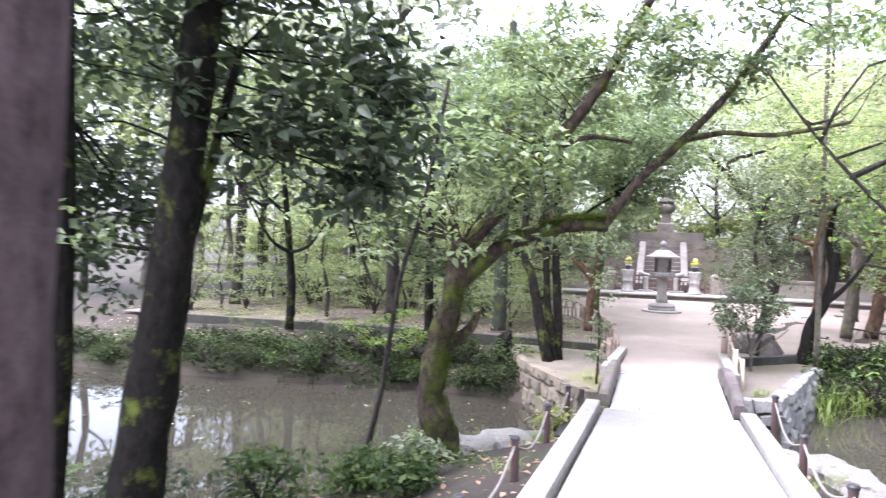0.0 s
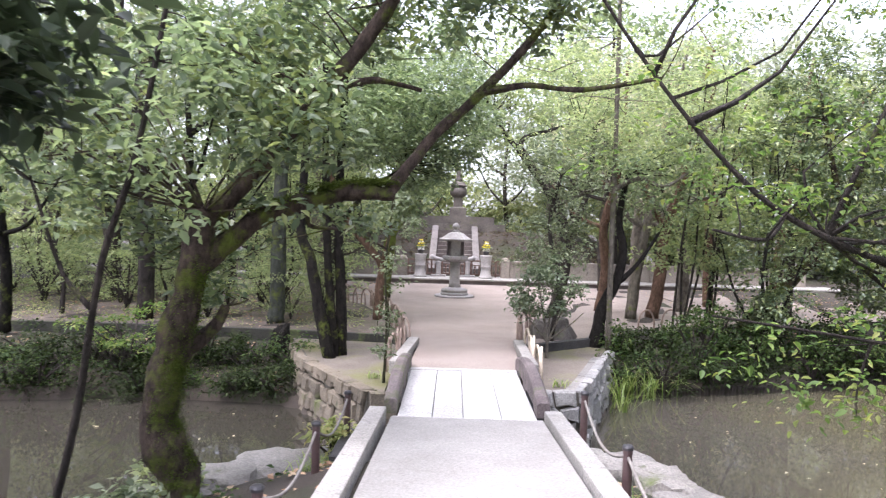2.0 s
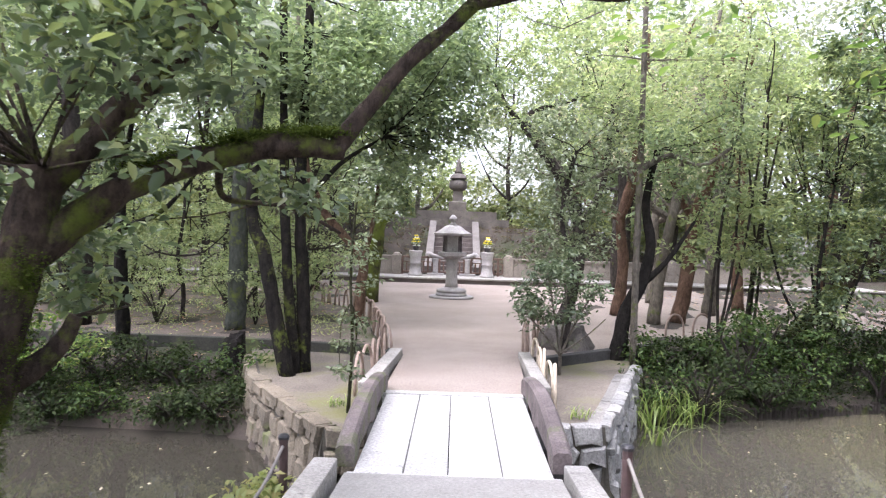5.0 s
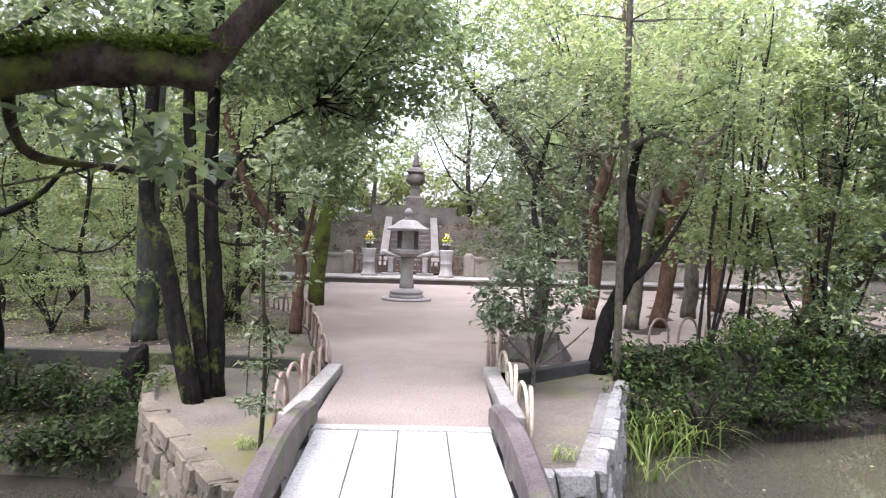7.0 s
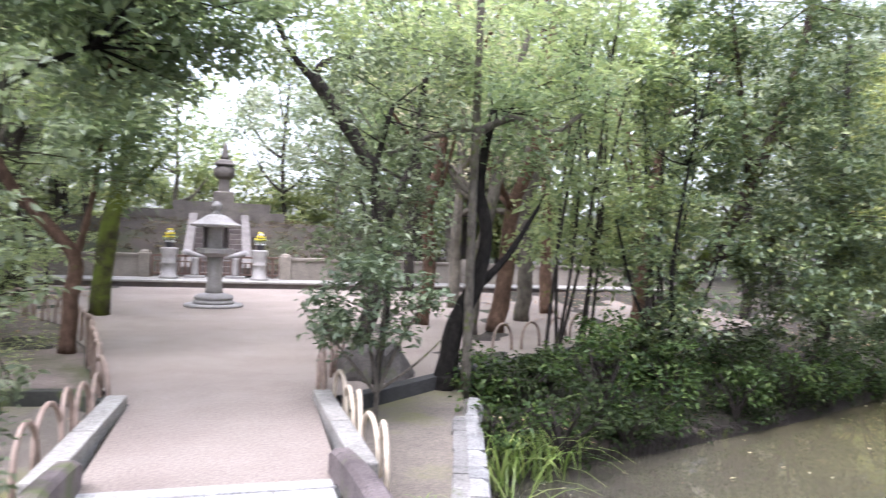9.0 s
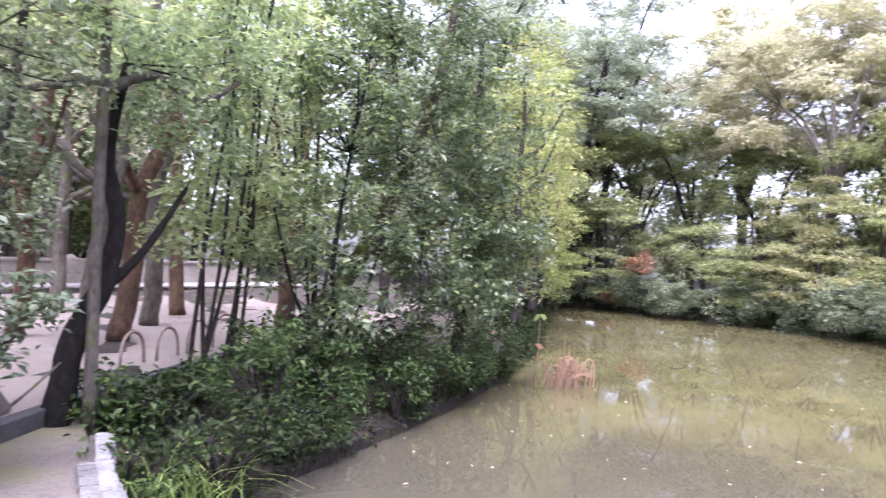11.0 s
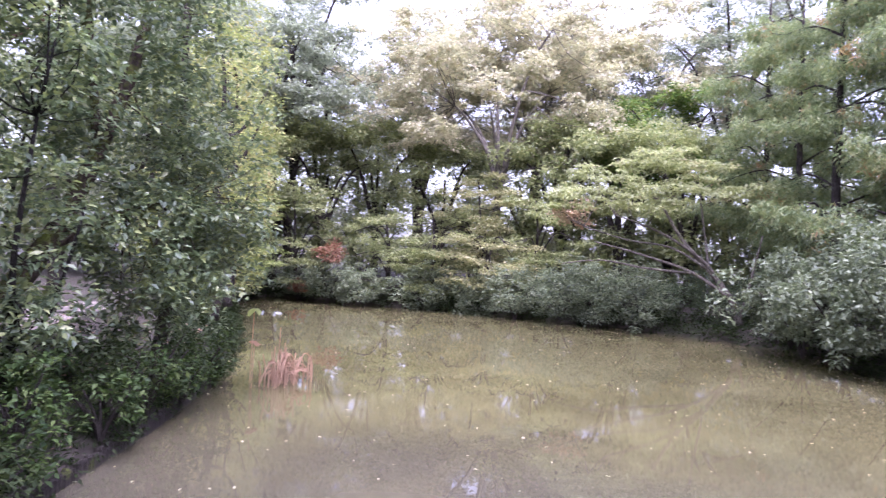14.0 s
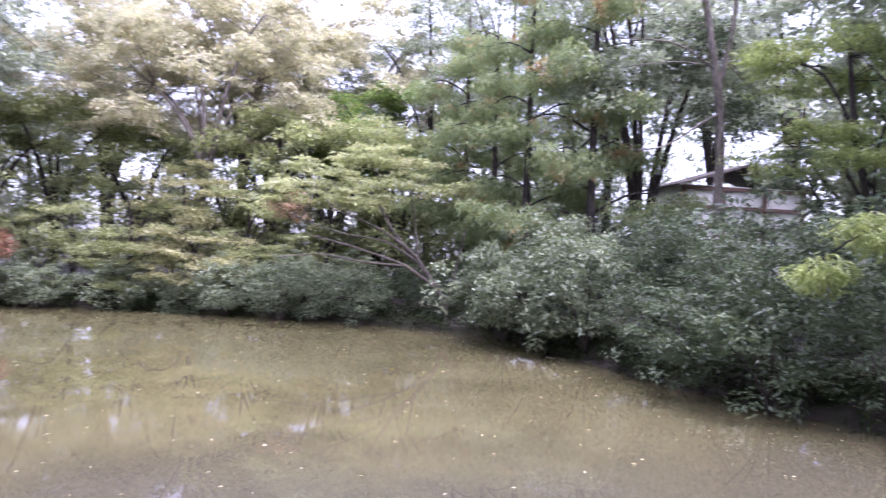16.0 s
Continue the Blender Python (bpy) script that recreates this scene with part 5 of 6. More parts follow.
tree((10.3, 18.1, -0.4), [([(0, 0, 0), (0.2, -0.1, 1.5), (0.3, -0.1, 3.5), (0.4, 0, 6.0)], 0.12, 0.05)], [((0.5, -0.2, 1.5), (0.9, 0.8, 1.1), 60), ((0.4, 0, 3.6), (0.9, 1.0, 1.3), 50)], M_BARKDARK, L_GREY, "evergreen with hanging leaves at the water's edge", seed=71, size=0.1, per=64, clump=0.36)
for k, (x, y, h) in enumerate(((15.2, 20.5, 8.0), (18.6, 22.4, 9.0), (12.5, 22.6, 9.0), (20.6, 23.6, 6.0))):
    forest_tree((x, y, -0.2), h, 0.14, 1.6, L_FAR if k == 2 else L_YELLOW, M_BARKDARK, "feathery yellow green tree behind the bank", 72 + k, 0.06, 0.15, 56, 80, clump=0.5, slim=0.35)

# ---- woods behind ----
wr = random.Random(12)
protos = []
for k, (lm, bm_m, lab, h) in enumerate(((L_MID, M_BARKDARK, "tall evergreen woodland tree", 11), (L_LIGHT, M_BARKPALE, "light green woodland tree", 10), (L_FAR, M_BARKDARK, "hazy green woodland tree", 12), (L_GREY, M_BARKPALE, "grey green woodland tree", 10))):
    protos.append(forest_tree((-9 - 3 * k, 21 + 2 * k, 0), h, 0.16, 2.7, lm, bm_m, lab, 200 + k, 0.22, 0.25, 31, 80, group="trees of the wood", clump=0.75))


def copies(p, spots, rnd, lo=0.85, hi=1.2, tall=1.0):
    for x, y, z in spots:
        c = copy_thing(p, pose(x, y, z, 0, 0, rnd.uniform(0, 360)))
        s = rnd.uniform(lo, hi)
        c.scale = (s, s, s * tall * rnd.uniform(0.92, 1.12))


spots = []
for i in range(24):
    spots.append((-4.8 - wr.uniform(0, 20), 18.5 + wr.uniform(0, 24), 0.0))
for i in range(14):
    spots.append((wr.uniform(6, 20), wr.uniform(27, 44), 0.1))
for i in range(7):
    spots.append((-17 + 5.0 * i, wr.uniform(43, 47), 0.1))
for i in range(5):
    spots.append((-8 - wr.uniform(0, 12), wr.uniform(-4, 3.5), 0.0))
spots += [(-4.3, 35, 0.9), (4.4, 35.5, 0.8), (-6.5, 33, 0.3), (6.5, 33.5, 0.3), (-3.9, 25.0, 0), (-4.8, 28, 0), (5.4, 28.2, 0), (-3.8, 21.8, 0), (-6.6, 17.2, 0)]
for k in range(4):
    copies(protos[k], spots[k::4], wr)
under = shrub((-4.0, 18.2, 0), (0.9, 0.9, 0.8), L_LIGHT, 210, "loose light green shrub on the woodland floor", 34, 34, 0.07, 0.3, "woodland shrubs", flat=0.25)
copies(under, [(-3.0 - wr.uniform(0, 10), wr.uniform(16.8, 27), 0) for i in range(34)], wr, 0.6, 1.4)

small = forest_tree((-5.2, 18.4, 0), 4.6, 0.05, 1.5, L_LIGHT, M_BARKDARK, "young light green tree in the understorey", 215, 0.12, 0.09, 40, 64, group="young trees of the wood", clump=0.4, flat=0.3)
copies(small, [(-4.2, 20.0, 0), (-6.8, 18.8, 0), (-8.6, 17.6, 0), (-7.4, 21.0, 0), (-5.6, 22.6, 0), (-10.2, 19.6, 0), (-12.0, 17.8, 0), (-9.4, 23.0, 0), (-3.6, 25.8, 0), (-12.8, 22.0, 0), (-2.9, 19.2, 0)], wr, 0.75, 1.15)

# ---- far shore of the pond ----
fr = random.Random(21)


def pads(seed, centre, size, n, pad, clumps=5, low=-0.6):
    """Crowns as separate leafy pads spread over an egg, so that shade shows between them."""
    rng = np.random.default_rng(seed)
    out_ = []
    while len(out_) < n:
        p = unit(rng.normal(size=(1, 3)))[0]
        if p[2] < low:
            continue
        k = 0.5 + 0.5 * rng.random() ** 0.5
        s = rng.uniform(0.7, 1.25)
        out_.append((tuple(np.array(centre) + p * k * np.array(size)), tuple(s * np.array(pad)), clumps))
    return out_


far_shrub = [shrub((27.5, 14.1, -0.9), (1.6, 1.6, 1.2), L_GREY, 300, "dense grey green shrub hanging over the water", 74, 56, 0.125, 0.36, "shrubs of the far shore"),
             shrub((34.0, 22.0, 0.0), (1.7, 1.5, 1.25), L_MAPLE, 301, "dense green shrub behind the far bank", 56, 44, 0.17, 0.45, "shrubs of the far shore")]
copies(far_shrub[0], [(28.1, 15.9, -0.9), (27.3, 12.6, -0.9), (26.7, 11.2, -0.95), (29.2, 13.3, -0.2), (28.8, 11.4, -0.3), (29.2, 22.8, -0.9), (29.8, 24.8, -0.9), (31.2, 27.0, -0.9), (28.2, 28.2, -0.9), (29.4, 17.6, -1.2), (29.8, 20.0, -1.2), (29.6, 28.6, -0.5), (27.0, 29.4, -0.4), (25.2, 28.2, -0.6)], fr, 0.85, 1.1, 0.95)
# the two heavy shrubs that lean out over the near water
copies(far_shrub[0], [(20.9, 6.9, -0.7), (19.6, 6.2, -0.75), (20.6, 5.4, 0.3), (18.4, 5.3, -0.6), (22.2, 7.0, -0.6)], fr, 0.95, 1.15, 1.1)
lean_shrub = shrub((13.7, 4.5, -0.75), (1.5, 1.4, 1.15), L_SHORE, 303, "dark green evergreen shrub leaning over the water", 90, 56, 0.1, 0.3, "shrubs of the far shore")
copies(lean_shrub, [(12.3, 4.0, -0.75), (14.6, 3.5, 0.4), (15.9, 4.4, -0.7), (12.9, 2.9, 0.3), (16.9, 4.0, 0.2), (11.0, 2.8, -0.4), (18.0, 3.4, 0.9), (29.8, 8.8, -0.5), (28.6, 9.6, -1.0), (26.6, 7.2, -0.7), (26.6, 28.0, -0.9)], fr, 0.85, 1.1)
shade_shrub = shrub((28.4, 5.0, 0), (2.3, 2.1, 1.9), L_SHADE, 304, "deep green shrub in the shade behind the bank", 60, 46, 0.17, 0.5, "shrubs of the far shore")
copies(shade_shrub, [(26.0, 3.6, 0.0), (23.6, 3.0, 0.0), (20.6, 2.4, 0.0), (17.2, 1.4, 0.0), (14.4, 0.8, 0.0), (11.8, 0.2, 0.0), (9.4, -1.4, 0.0)], fr, 0.95, 1.15)
copies(far_shrub[1], [(32.4, 9.2, -0.2), (31.0, 6.2, -0.2), (33.0, 12.6, 0.0), (33.4, 15.8, 0.0), (33.0, 19.0, 0.0),
                      (34.6, 25.2, 0.0), (34.8, 28.6, 0.0), (33.6, 30.4, -0.3), (31.4, 30.4, -0.3), (29.6, 30.6, -0.2), (27.6, 30.2, 0.0), (25.0, 28.2, 0.0), (21.4, 26.2, 0.0), (36.8, 10.4, 0.2), (37.2, 14.0, 0.2), (37.4, 17.6, 0.2), (37.4, 21.4, 0.2)], fr, 1.25, 1.7, 1.2)


def maple(at, seed, top, reach, leaf, label, n=26):
    """A low tree whose leaves lie in thin level layers that reach out over the water."""
    rng = np.random.default_rng(seed)
    limbs = [([(0.6, 0, 0), (0.4, 0.1, top * 0.3), (0.1, 0, top * 0.6), (0, 0.1, top * 0.9)], 0.1, 0.03)]
    for k in range(5):
        a = math.pi + rng.uniform(-1.5, 1.5)
        z = top * rng.uniform(0.2, 0.6)
        limbs.append(([(0.4, 0, z), (0.4 + math.cos(a) * reach * 0.4, math.sin(a) * reach * 0.4, z + 0.25 * top), (math.cos(a) * reach * 0.85, math.sin(a) * reach * 0.85, z + 0.2 * top)], 0.045, 0.012))
    return tree(at, limbs, pads(seed, (-0.2, 0, top * 0.52), (reach, reach, top * 0.48), n, (0.85, 0.9, 0.2), 7, -0.95), M_BARKDARK, leaf, label, seed=seed, size=0.12, per=46, twigs=1, clump=0.42, flat=0.3, seg=6, group="maples of the far shore")


maple((30.6, 20.2, -0.6), 340, 4.6, 2.2, L_MAPLE, "olive green maple with level layers of leaves over the water")
maple((29.9, 17.6, -0.6), 341, 3.6, 2.0, L_OLIVE, "yellowing maple with level layers of leaves over the water")
maple((31.2, 22.6, -0.6), 342, 4.2, 1.9, L_MAPLE, "olive green maple with level layers of leaves over the water")
maple((31.6, 18.4, 0.0), 343, 5.4, 2.2, L_OLIVE, "yellowing maple with level layers of leaves over the water", 30)
maple((24.6, 27.4, -0.6), 338, 4.2, 2.0, L_FRESH, "light green maple with level layers of leaves over the water")
maple((21.2, 25.4, -0.6), 339, 4.8, 2.0, L_YELLOW, "yellow green maple with level layers of leaves over the water")
maple((30.4, 27.0, -0.5), 336, 5.6, 2.2, L_MAPLE, "olive green maple with level layers of leaves over the water")
maple((28.0, 29.0, -0.5), 337, 5.2, 2.2, L_FRESH, "light green maple with level layers of leaves over the water")
maple((30.6, 15.6, 0.0), 344, 4.4, 1.8, L_MAPLE, "olive green maple with level layers of leaves over the water", 22)

russet = shrub((29.0, 24.4, 0.9), (0.8, 0.8, 0.5), L_RED, 310, "small shrub with russet autumn leaves", 22, 40, 0.13, 0.32)
copies(russet, [(30.0, 26.4, -0.5)], fr, 0.5, 0.6)
# the tree whose limbs fan out low over the bank
tree((25.7, 8.0, -0.3), [([(0, 0, 0), (-0.1, 0.3, 0.8), (-0.2, 1.0, 1.7), (-0.3, 1.9, 2.7), (-0.4, 2.6, 3.9)], 0.12, 0.04), ([(-0.1, 0.3, 0.8), (-0.4, 1.5, 1.6), (-0.8, 3.0, 2.1), (-1.1, 4.6, 2.5)], 0.07, 0.02), ([(-0.1, 0.4, 0.9), (-0.3, 1.2, 2.0), (-0.6, 2.6, 2.9), (-0.9, 4.0, 3.4)], 0.07, 0.02),
                         ([(-0.4, 1.5, 1.6), (-0.9, 3.0, 1.7), (-1.2, 4.4, 1.9), (-1.4, 5.8, 1.7)], 0.045, 0.015), ([(-0.2, 1.0, 1.7), (-0.5, 2.2, 2.4), (-0.8, 3.6, 2.6), (-1.0, 5.0, 3.0)], 0.045, 0.015), ([(0, 0, 0.2), (0.1, -0.3, 1.5), (0.2, -0.6, 2.9)], 0.06, 0.03), ([(-0.2, 1.0, 1.7), (-0.1, 1.2, 3.0), (0, 1.4, 4.4)], 0.05, 0.02)],
     pads(345, (-0.6, 2.9, 4.2), (1.6, 3.3, 1.5), 34, (1.0, 1.1, 0.12), 5, -0.5), M_BARKPALE, L_FAN, "spreading tree with pale fanning limbs over the water", seed=320, size=0.15, per=52, clump=0.45, flat=0.2, twigs=1)
shrub((25.4, 13.4, 2.7), (0.7, 0.8, 0.45), L_PINK, 321, "pinkish clump of turning leaves among the shore trees", 16, 50, 0.13, 0.34)


def broad_tree(at, top, seed, leaf, bark_mat, label, n=50, wide=5.0, size=0.2, per=58, fork=0.36):
    """A tall spreading tree with a forked trunk and a crown of rounded pads."""
    rng = np.random.default_rng(seed)
    limbs = [([(0, 0, 0), (-0.1, 0.15, top * 0.18), (0, 0, top * fork)], 0.24, 0.19)]
    for k in range(6):
        a = 6.28 * k / 6 + rng.uniform(-0.4, 0.4)
        r = wide * rng.uniform(0.35, 0.75)
        z = top * rng.uniform(0.62, 0.92)
        limbs.append(([(0, 0, top * fork * 0.97), (math.cos(a) * r * 0.25, math.sin(a) * r * 0.25, top * fork + (z - top * fork) * 0.45), (math.cos(a) * r * 0.65, math.sin(a) * r * 0.65, z * 0.9), (math.cos(a) * r, math.sin(a) * r, z)], 0.12, 0.03))
    return tree(at, limbs, pads(seed, (0, 0, top * 0.64), (wide, wide, top * 0.36), n, (1.25, 1.25, 0.5), 6), bark_mat, leaf, label, seed=seed, size=size, per=per, twigs=1, clump=0.55, flat=0.45, seg=8, group="trees of the far shore")


cream = broad_tree((33.4, 18.0, 0), 13.4, 330, L_CREAM, M_BARKPALE, "broad tree with a pale yellowing crown in rounded tufts", 84, 5.4, fork=0.33)
copies(cream, [(38.6, 23.6, 0), (40.5, 12.2, 0), (39.5, 17.4, 0)], fr, 1.12, 1.22)
broad_tree((34.5, 10.2, 0), 9.6, 346, L_SPRING, M_BARKDARK, "bright green tree behind the far bank", 34, 3.2)
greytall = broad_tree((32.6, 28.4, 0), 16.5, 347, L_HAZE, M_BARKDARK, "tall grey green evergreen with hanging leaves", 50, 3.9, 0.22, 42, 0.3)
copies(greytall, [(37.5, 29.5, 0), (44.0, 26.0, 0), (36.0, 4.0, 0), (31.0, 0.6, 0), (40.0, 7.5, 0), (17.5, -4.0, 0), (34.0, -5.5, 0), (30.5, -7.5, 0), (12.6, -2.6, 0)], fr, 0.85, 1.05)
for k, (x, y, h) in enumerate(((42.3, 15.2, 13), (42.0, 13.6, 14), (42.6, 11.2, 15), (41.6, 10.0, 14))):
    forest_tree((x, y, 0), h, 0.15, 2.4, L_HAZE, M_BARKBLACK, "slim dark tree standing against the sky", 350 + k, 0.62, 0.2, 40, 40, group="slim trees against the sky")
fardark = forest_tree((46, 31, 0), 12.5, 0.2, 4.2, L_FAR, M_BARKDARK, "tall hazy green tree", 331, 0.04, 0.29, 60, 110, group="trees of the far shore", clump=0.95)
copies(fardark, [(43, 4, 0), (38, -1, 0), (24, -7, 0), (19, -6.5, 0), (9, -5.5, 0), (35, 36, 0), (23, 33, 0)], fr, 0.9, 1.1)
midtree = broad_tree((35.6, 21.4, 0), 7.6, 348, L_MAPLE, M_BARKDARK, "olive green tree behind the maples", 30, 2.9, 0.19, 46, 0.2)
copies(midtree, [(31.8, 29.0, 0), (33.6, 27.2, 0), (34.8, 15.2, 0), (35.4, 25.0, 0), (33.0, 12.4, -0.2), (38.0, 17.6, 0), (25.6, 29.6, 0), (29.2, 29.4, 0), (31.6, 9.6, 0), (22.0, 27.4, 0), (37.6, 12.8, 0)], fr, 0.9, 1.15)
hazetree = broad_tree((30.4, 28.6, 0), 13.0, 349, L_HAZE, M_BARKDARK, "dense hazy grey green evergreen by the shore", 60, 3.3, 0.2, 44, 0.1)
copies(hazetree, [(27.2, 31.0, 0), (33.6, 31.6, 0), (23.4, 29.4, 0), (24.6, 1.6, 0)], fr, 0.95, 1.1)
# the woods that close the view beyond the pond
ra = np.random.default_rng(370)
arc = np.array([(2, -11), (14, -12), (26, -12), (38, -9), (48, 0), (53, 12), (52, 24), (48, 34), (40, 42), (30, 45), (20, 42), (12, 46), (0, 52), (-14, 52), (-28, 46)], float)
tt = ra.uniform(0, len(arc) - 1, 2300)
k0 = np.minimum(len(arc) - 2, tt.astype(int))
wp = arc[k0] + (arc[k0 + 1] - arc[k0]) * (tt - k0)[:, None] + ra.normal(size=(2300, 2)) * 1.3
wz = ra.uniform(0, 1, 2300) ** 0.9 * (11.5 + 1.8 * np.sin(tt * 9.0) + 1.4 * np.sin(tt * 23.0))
# Distance haze comes from the paled leaf colour of these woods.
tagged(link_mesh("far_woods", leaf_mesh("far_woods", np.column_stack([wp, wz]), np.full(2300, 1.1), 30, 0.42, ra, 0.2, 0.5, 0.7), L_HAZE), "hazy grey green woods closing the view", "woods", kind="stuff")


def cypress(at, top, seed, wide=2.6, n=46):
    """A feathery conifer: long drooping sprays along level boughs."""
    rng = np.random.default_rng(seed)
    limbs = [([(0, 0, 0), (0.05, 0.05, top * 0.4), (0, 0, top * 0.95)], 0.2, 0.04)]
    crowns = []
    for k in range(n // 3):
        a = k * 2.4 + rng.uniform(-0.4, 0.4)
        z = top * (0.2 + 0.75 * k / (n / 3))
        r = wide * (1.1 - 0.6 * z / top) * rng.uniform(0.75, 1.15)
        e = (math.cos(a) * r, math.sin(a) * r, z + 0.1 * r)
        limbs.append(([(0, 0, z), (e[0] * 0.5, e[1] * 0.5, z + 0.22 * r), e], 0.045, 0.012))
        for q in (0.4, 0.7, 1.0):
            crowns.append(((e[0] * q + rng.normal() * 0.15, e[1] * q + rng.normal() * 0.15, z + 0.15 * r * q - 0.2), (0.75, 0.75, 0.34), 9))
    return tree(at, limbs, crowns, M_BARKDARK, L_CYPRESS, "feathery cypress turning rust and yellow", seed=seed, size=0.2, per=52, twigs=1, clump=0.42, droop=0.75, slim=0.2, flat=0.7, seg=7, group="cypresses of the far shore")


cyp = cypress((24.2, 5.6, 0), 11.5, 360)
copies(cyp, [(27.6, 6.2, 0), (22.4, 4.0, 0), (29.8, 7.0, 0)], fr, 0.9, 1.15)
# dark trunk with bare branches, and the light feathery tree in front of the hut
tree((20.4, 0.9, 0), [([(0, 0, 0), (0.05, 0, 3.0), (0.0, 0.05, 5.6), (-0.3, 0.4, 7.2), (-0.6, 1.0, 9.5)], 0.17, 0.08), ([(0, 0.05, 5.6), (0.1, 0.1, 6.6), (-0.1, -0.2, 8.6), (0.0, -0.3, 10.5)], 0.1, 0.05), ([(0, 0, 6.1), (-0.5, 0.9, 5.6), (-0.9, 2.0, 4.9), (-1.0, 2.9, 4.7)], 0.04, 0.012), ([(-0.3, 0.4, 7.2), (-0.8, 1.8, 7.7), (-1.2, 3.6, 7.6)], 0.04, 0.012), ([(-0.3, 0.5, 7.3), (-0.8, 1.8, 7.2), (-1.1, 3.2, 6.9)], 0.03, 0.01)],
     [((-0.6, -0.8, 10.5), (2.2, 2.2, 1.2), 30), ((1.2, -0.9, 6.3), (1.5, 1.6, 0.8), 40), ((1.0, 0.6, 8.4), (1.6, 1.6, 1.0), 34)], M_BARKPALE, L_SHADE, "dark forked trunk with bare pale side branches", seed=361, size=0.15, per=40, twigs=6)
tree((16.8, -1.4, 0), [([(0, 0, 0), (0.1, 0.2, 2.6), (0.4, 0.5, 5.0), (0.6, 0.6, 7.4)], 0.14, 0.05), ([(0.1, 0.2, 2.8), (0.7, 0.7, 4.4), (1.6, 1.2, 5.2)], 0.06, 0.02), ([(0.4, 0.5, 5.0), (1.0, 1.0, 6.6), (2.0, 1.6, 7.2)], 0.05, 0.02), ([(0.1, 0.2, 3.0), (-0.8, 0.8, 4.6), (-1.8, 1.0, 5.4)], 0.05, 0.02)],
     pads(362, (0.9, 0.8, 6.9), (2.4, 2.0, 0.7), 26, (0.9, 0.9, 0.16), 6) + pads(363, (0.6, 1.0, 4.5), (1.9, 1.7, 0.8), 20, (0.8, 0.8, 0.16), 6), M_BARKDARK, L_FRESH, "light yellow green feathery tree in level sprays", seed=364, size=0.14, per=52, twigs=2, clump=0.45, slim=0.3, flat=0.3, droop=0.4)
tree((9.4, 1.5, 0), [([(0, 0, 0), (0.0, 0.1, 1.8), (0.3, 0.4, 3.4), (0.6, 0.6, 6.5)], 0.12, 0.05), ([(0.1, 0.2, 2.2), (0.6, 1.2, 2.7), (1.1, 2.1, 2.3), (1.5, 2.9, 1.6)], 0.045, 0.012)],
     [((0.7, 1.4, 2.5), (0.6, 0.6, 0.35), 26), ((1.1, 2.1, 2.2), (0.5, 0.6, 0.3), 26), ((1.4, 2.7, 1.6), (0.4, 0.5, 0.25), 18), ((0.4, 0.8, 1.9), (0.5, 0.6, 0.4), 20), ((0.3, 0.2, 6.2), (1.8, 1.8, 1.0), 40)], M_BARKDARK, L_FRESH, "light feathery tree with a bough drooping to the water", seed=365, size=0.13, per=46, twigs=3, clump=0.32, slim=0.28, droop=0.7, flat=0.5)
copies(protos[0], [(29.5, 2.6, 0), (14.6, -2.2, 0), (8.0, -2.4, 0), (11.4, -3.8, 0), (19.6, -4.6, 0), (23.6, -5.4, 0)], fr, 1.0, 1.25)

# back rows of the wood behind the grave
copies(far_shrub[1], [(-16 + 3.2 * i, 46 + 2 * (i % 2), 0.2) for i in range(11)], fr, 1.6, 2.2)
copies(far_shrub[1], [(-26 + 2.4 * i, 36 + 3 * (i % 3), 0.2) for i in range(9)] + [(10 + 2.5 * i, 36 + 3 * (i % 3), 0.2) for i in range(7)], fr, 1.4, 2.0)


# ---- small things of the bank and the water ----
def blades(at, count, length, spread, mat, label, seed, name="reed_clump", category="reeds", width=0.022):
    """Long arching strap leaves from one root."""
    rng = np.random.default_rng(seed)
    vs, fs = [], []
    for i in range(count):
        a = rng.uniform(0, 2 * math.pi)
        ln = length * rng.uniform(0.6, 1.15)
        out_ = spread * rng.uniform(0.4, 1.2)
        b = rng.normal(size=2) * 0.09
        side = np.array([-math.sin(a), math.cos(a), 0])
        for k in range(6):
            t = k / 5
            p = np.array([b[0] + math.cos(a) * out_ * t ** 1.4, b[1] + math.sin(a) * out_ * t ** 1.4, ln * (t - 0.62 * t ** 2.6)])
            w = width * (1 - 0.85 * t ** 2) * 0.5
            vs += [p - side * w, p + side * w]
            if k:
                q = len(vs) - 4
                fs.append((q, q + 1, q + 3, q + 2))
    ob = link_mesh(name, quick_mesh(name, np.array(vs), np.array(fs)), mat)
    ob.location = at
    return tagged(ob, label, category, "clumps of reeds")


for i, (x, y, n_, ln) in enumerate(((2.95, 14.55, 26, 1.25), (3.2, 14.95, 30, 1.3), (3.55, 14.95, 24, 1.15), (2.8, 13.9, 12, 0.9), (3.9, 15.2, 18, 1.0))):
    blades((x, y, -0.9), n_, ln, 0.85, L_FERN, "clump of arching strap-leaved reeds at the wall's foot", 400 + i)
for i, (x, y) in enumerate(((-1.35, 8.6), (-1.3, 9.3), (1.5, 8.2), (-1.4, 6.9), (1.55, 6.4), (-1.15, 12.4), (1.55, 12.3))):
    blades((x, y, ground_at(x, y) if abs(y - 12.4) > 0.3 else -0.12), 36, 0.22, 0.18, L_FERN, "small tuft of grass beside the kerb", 420 + i, "grass_tuft", "grass", 0.01)

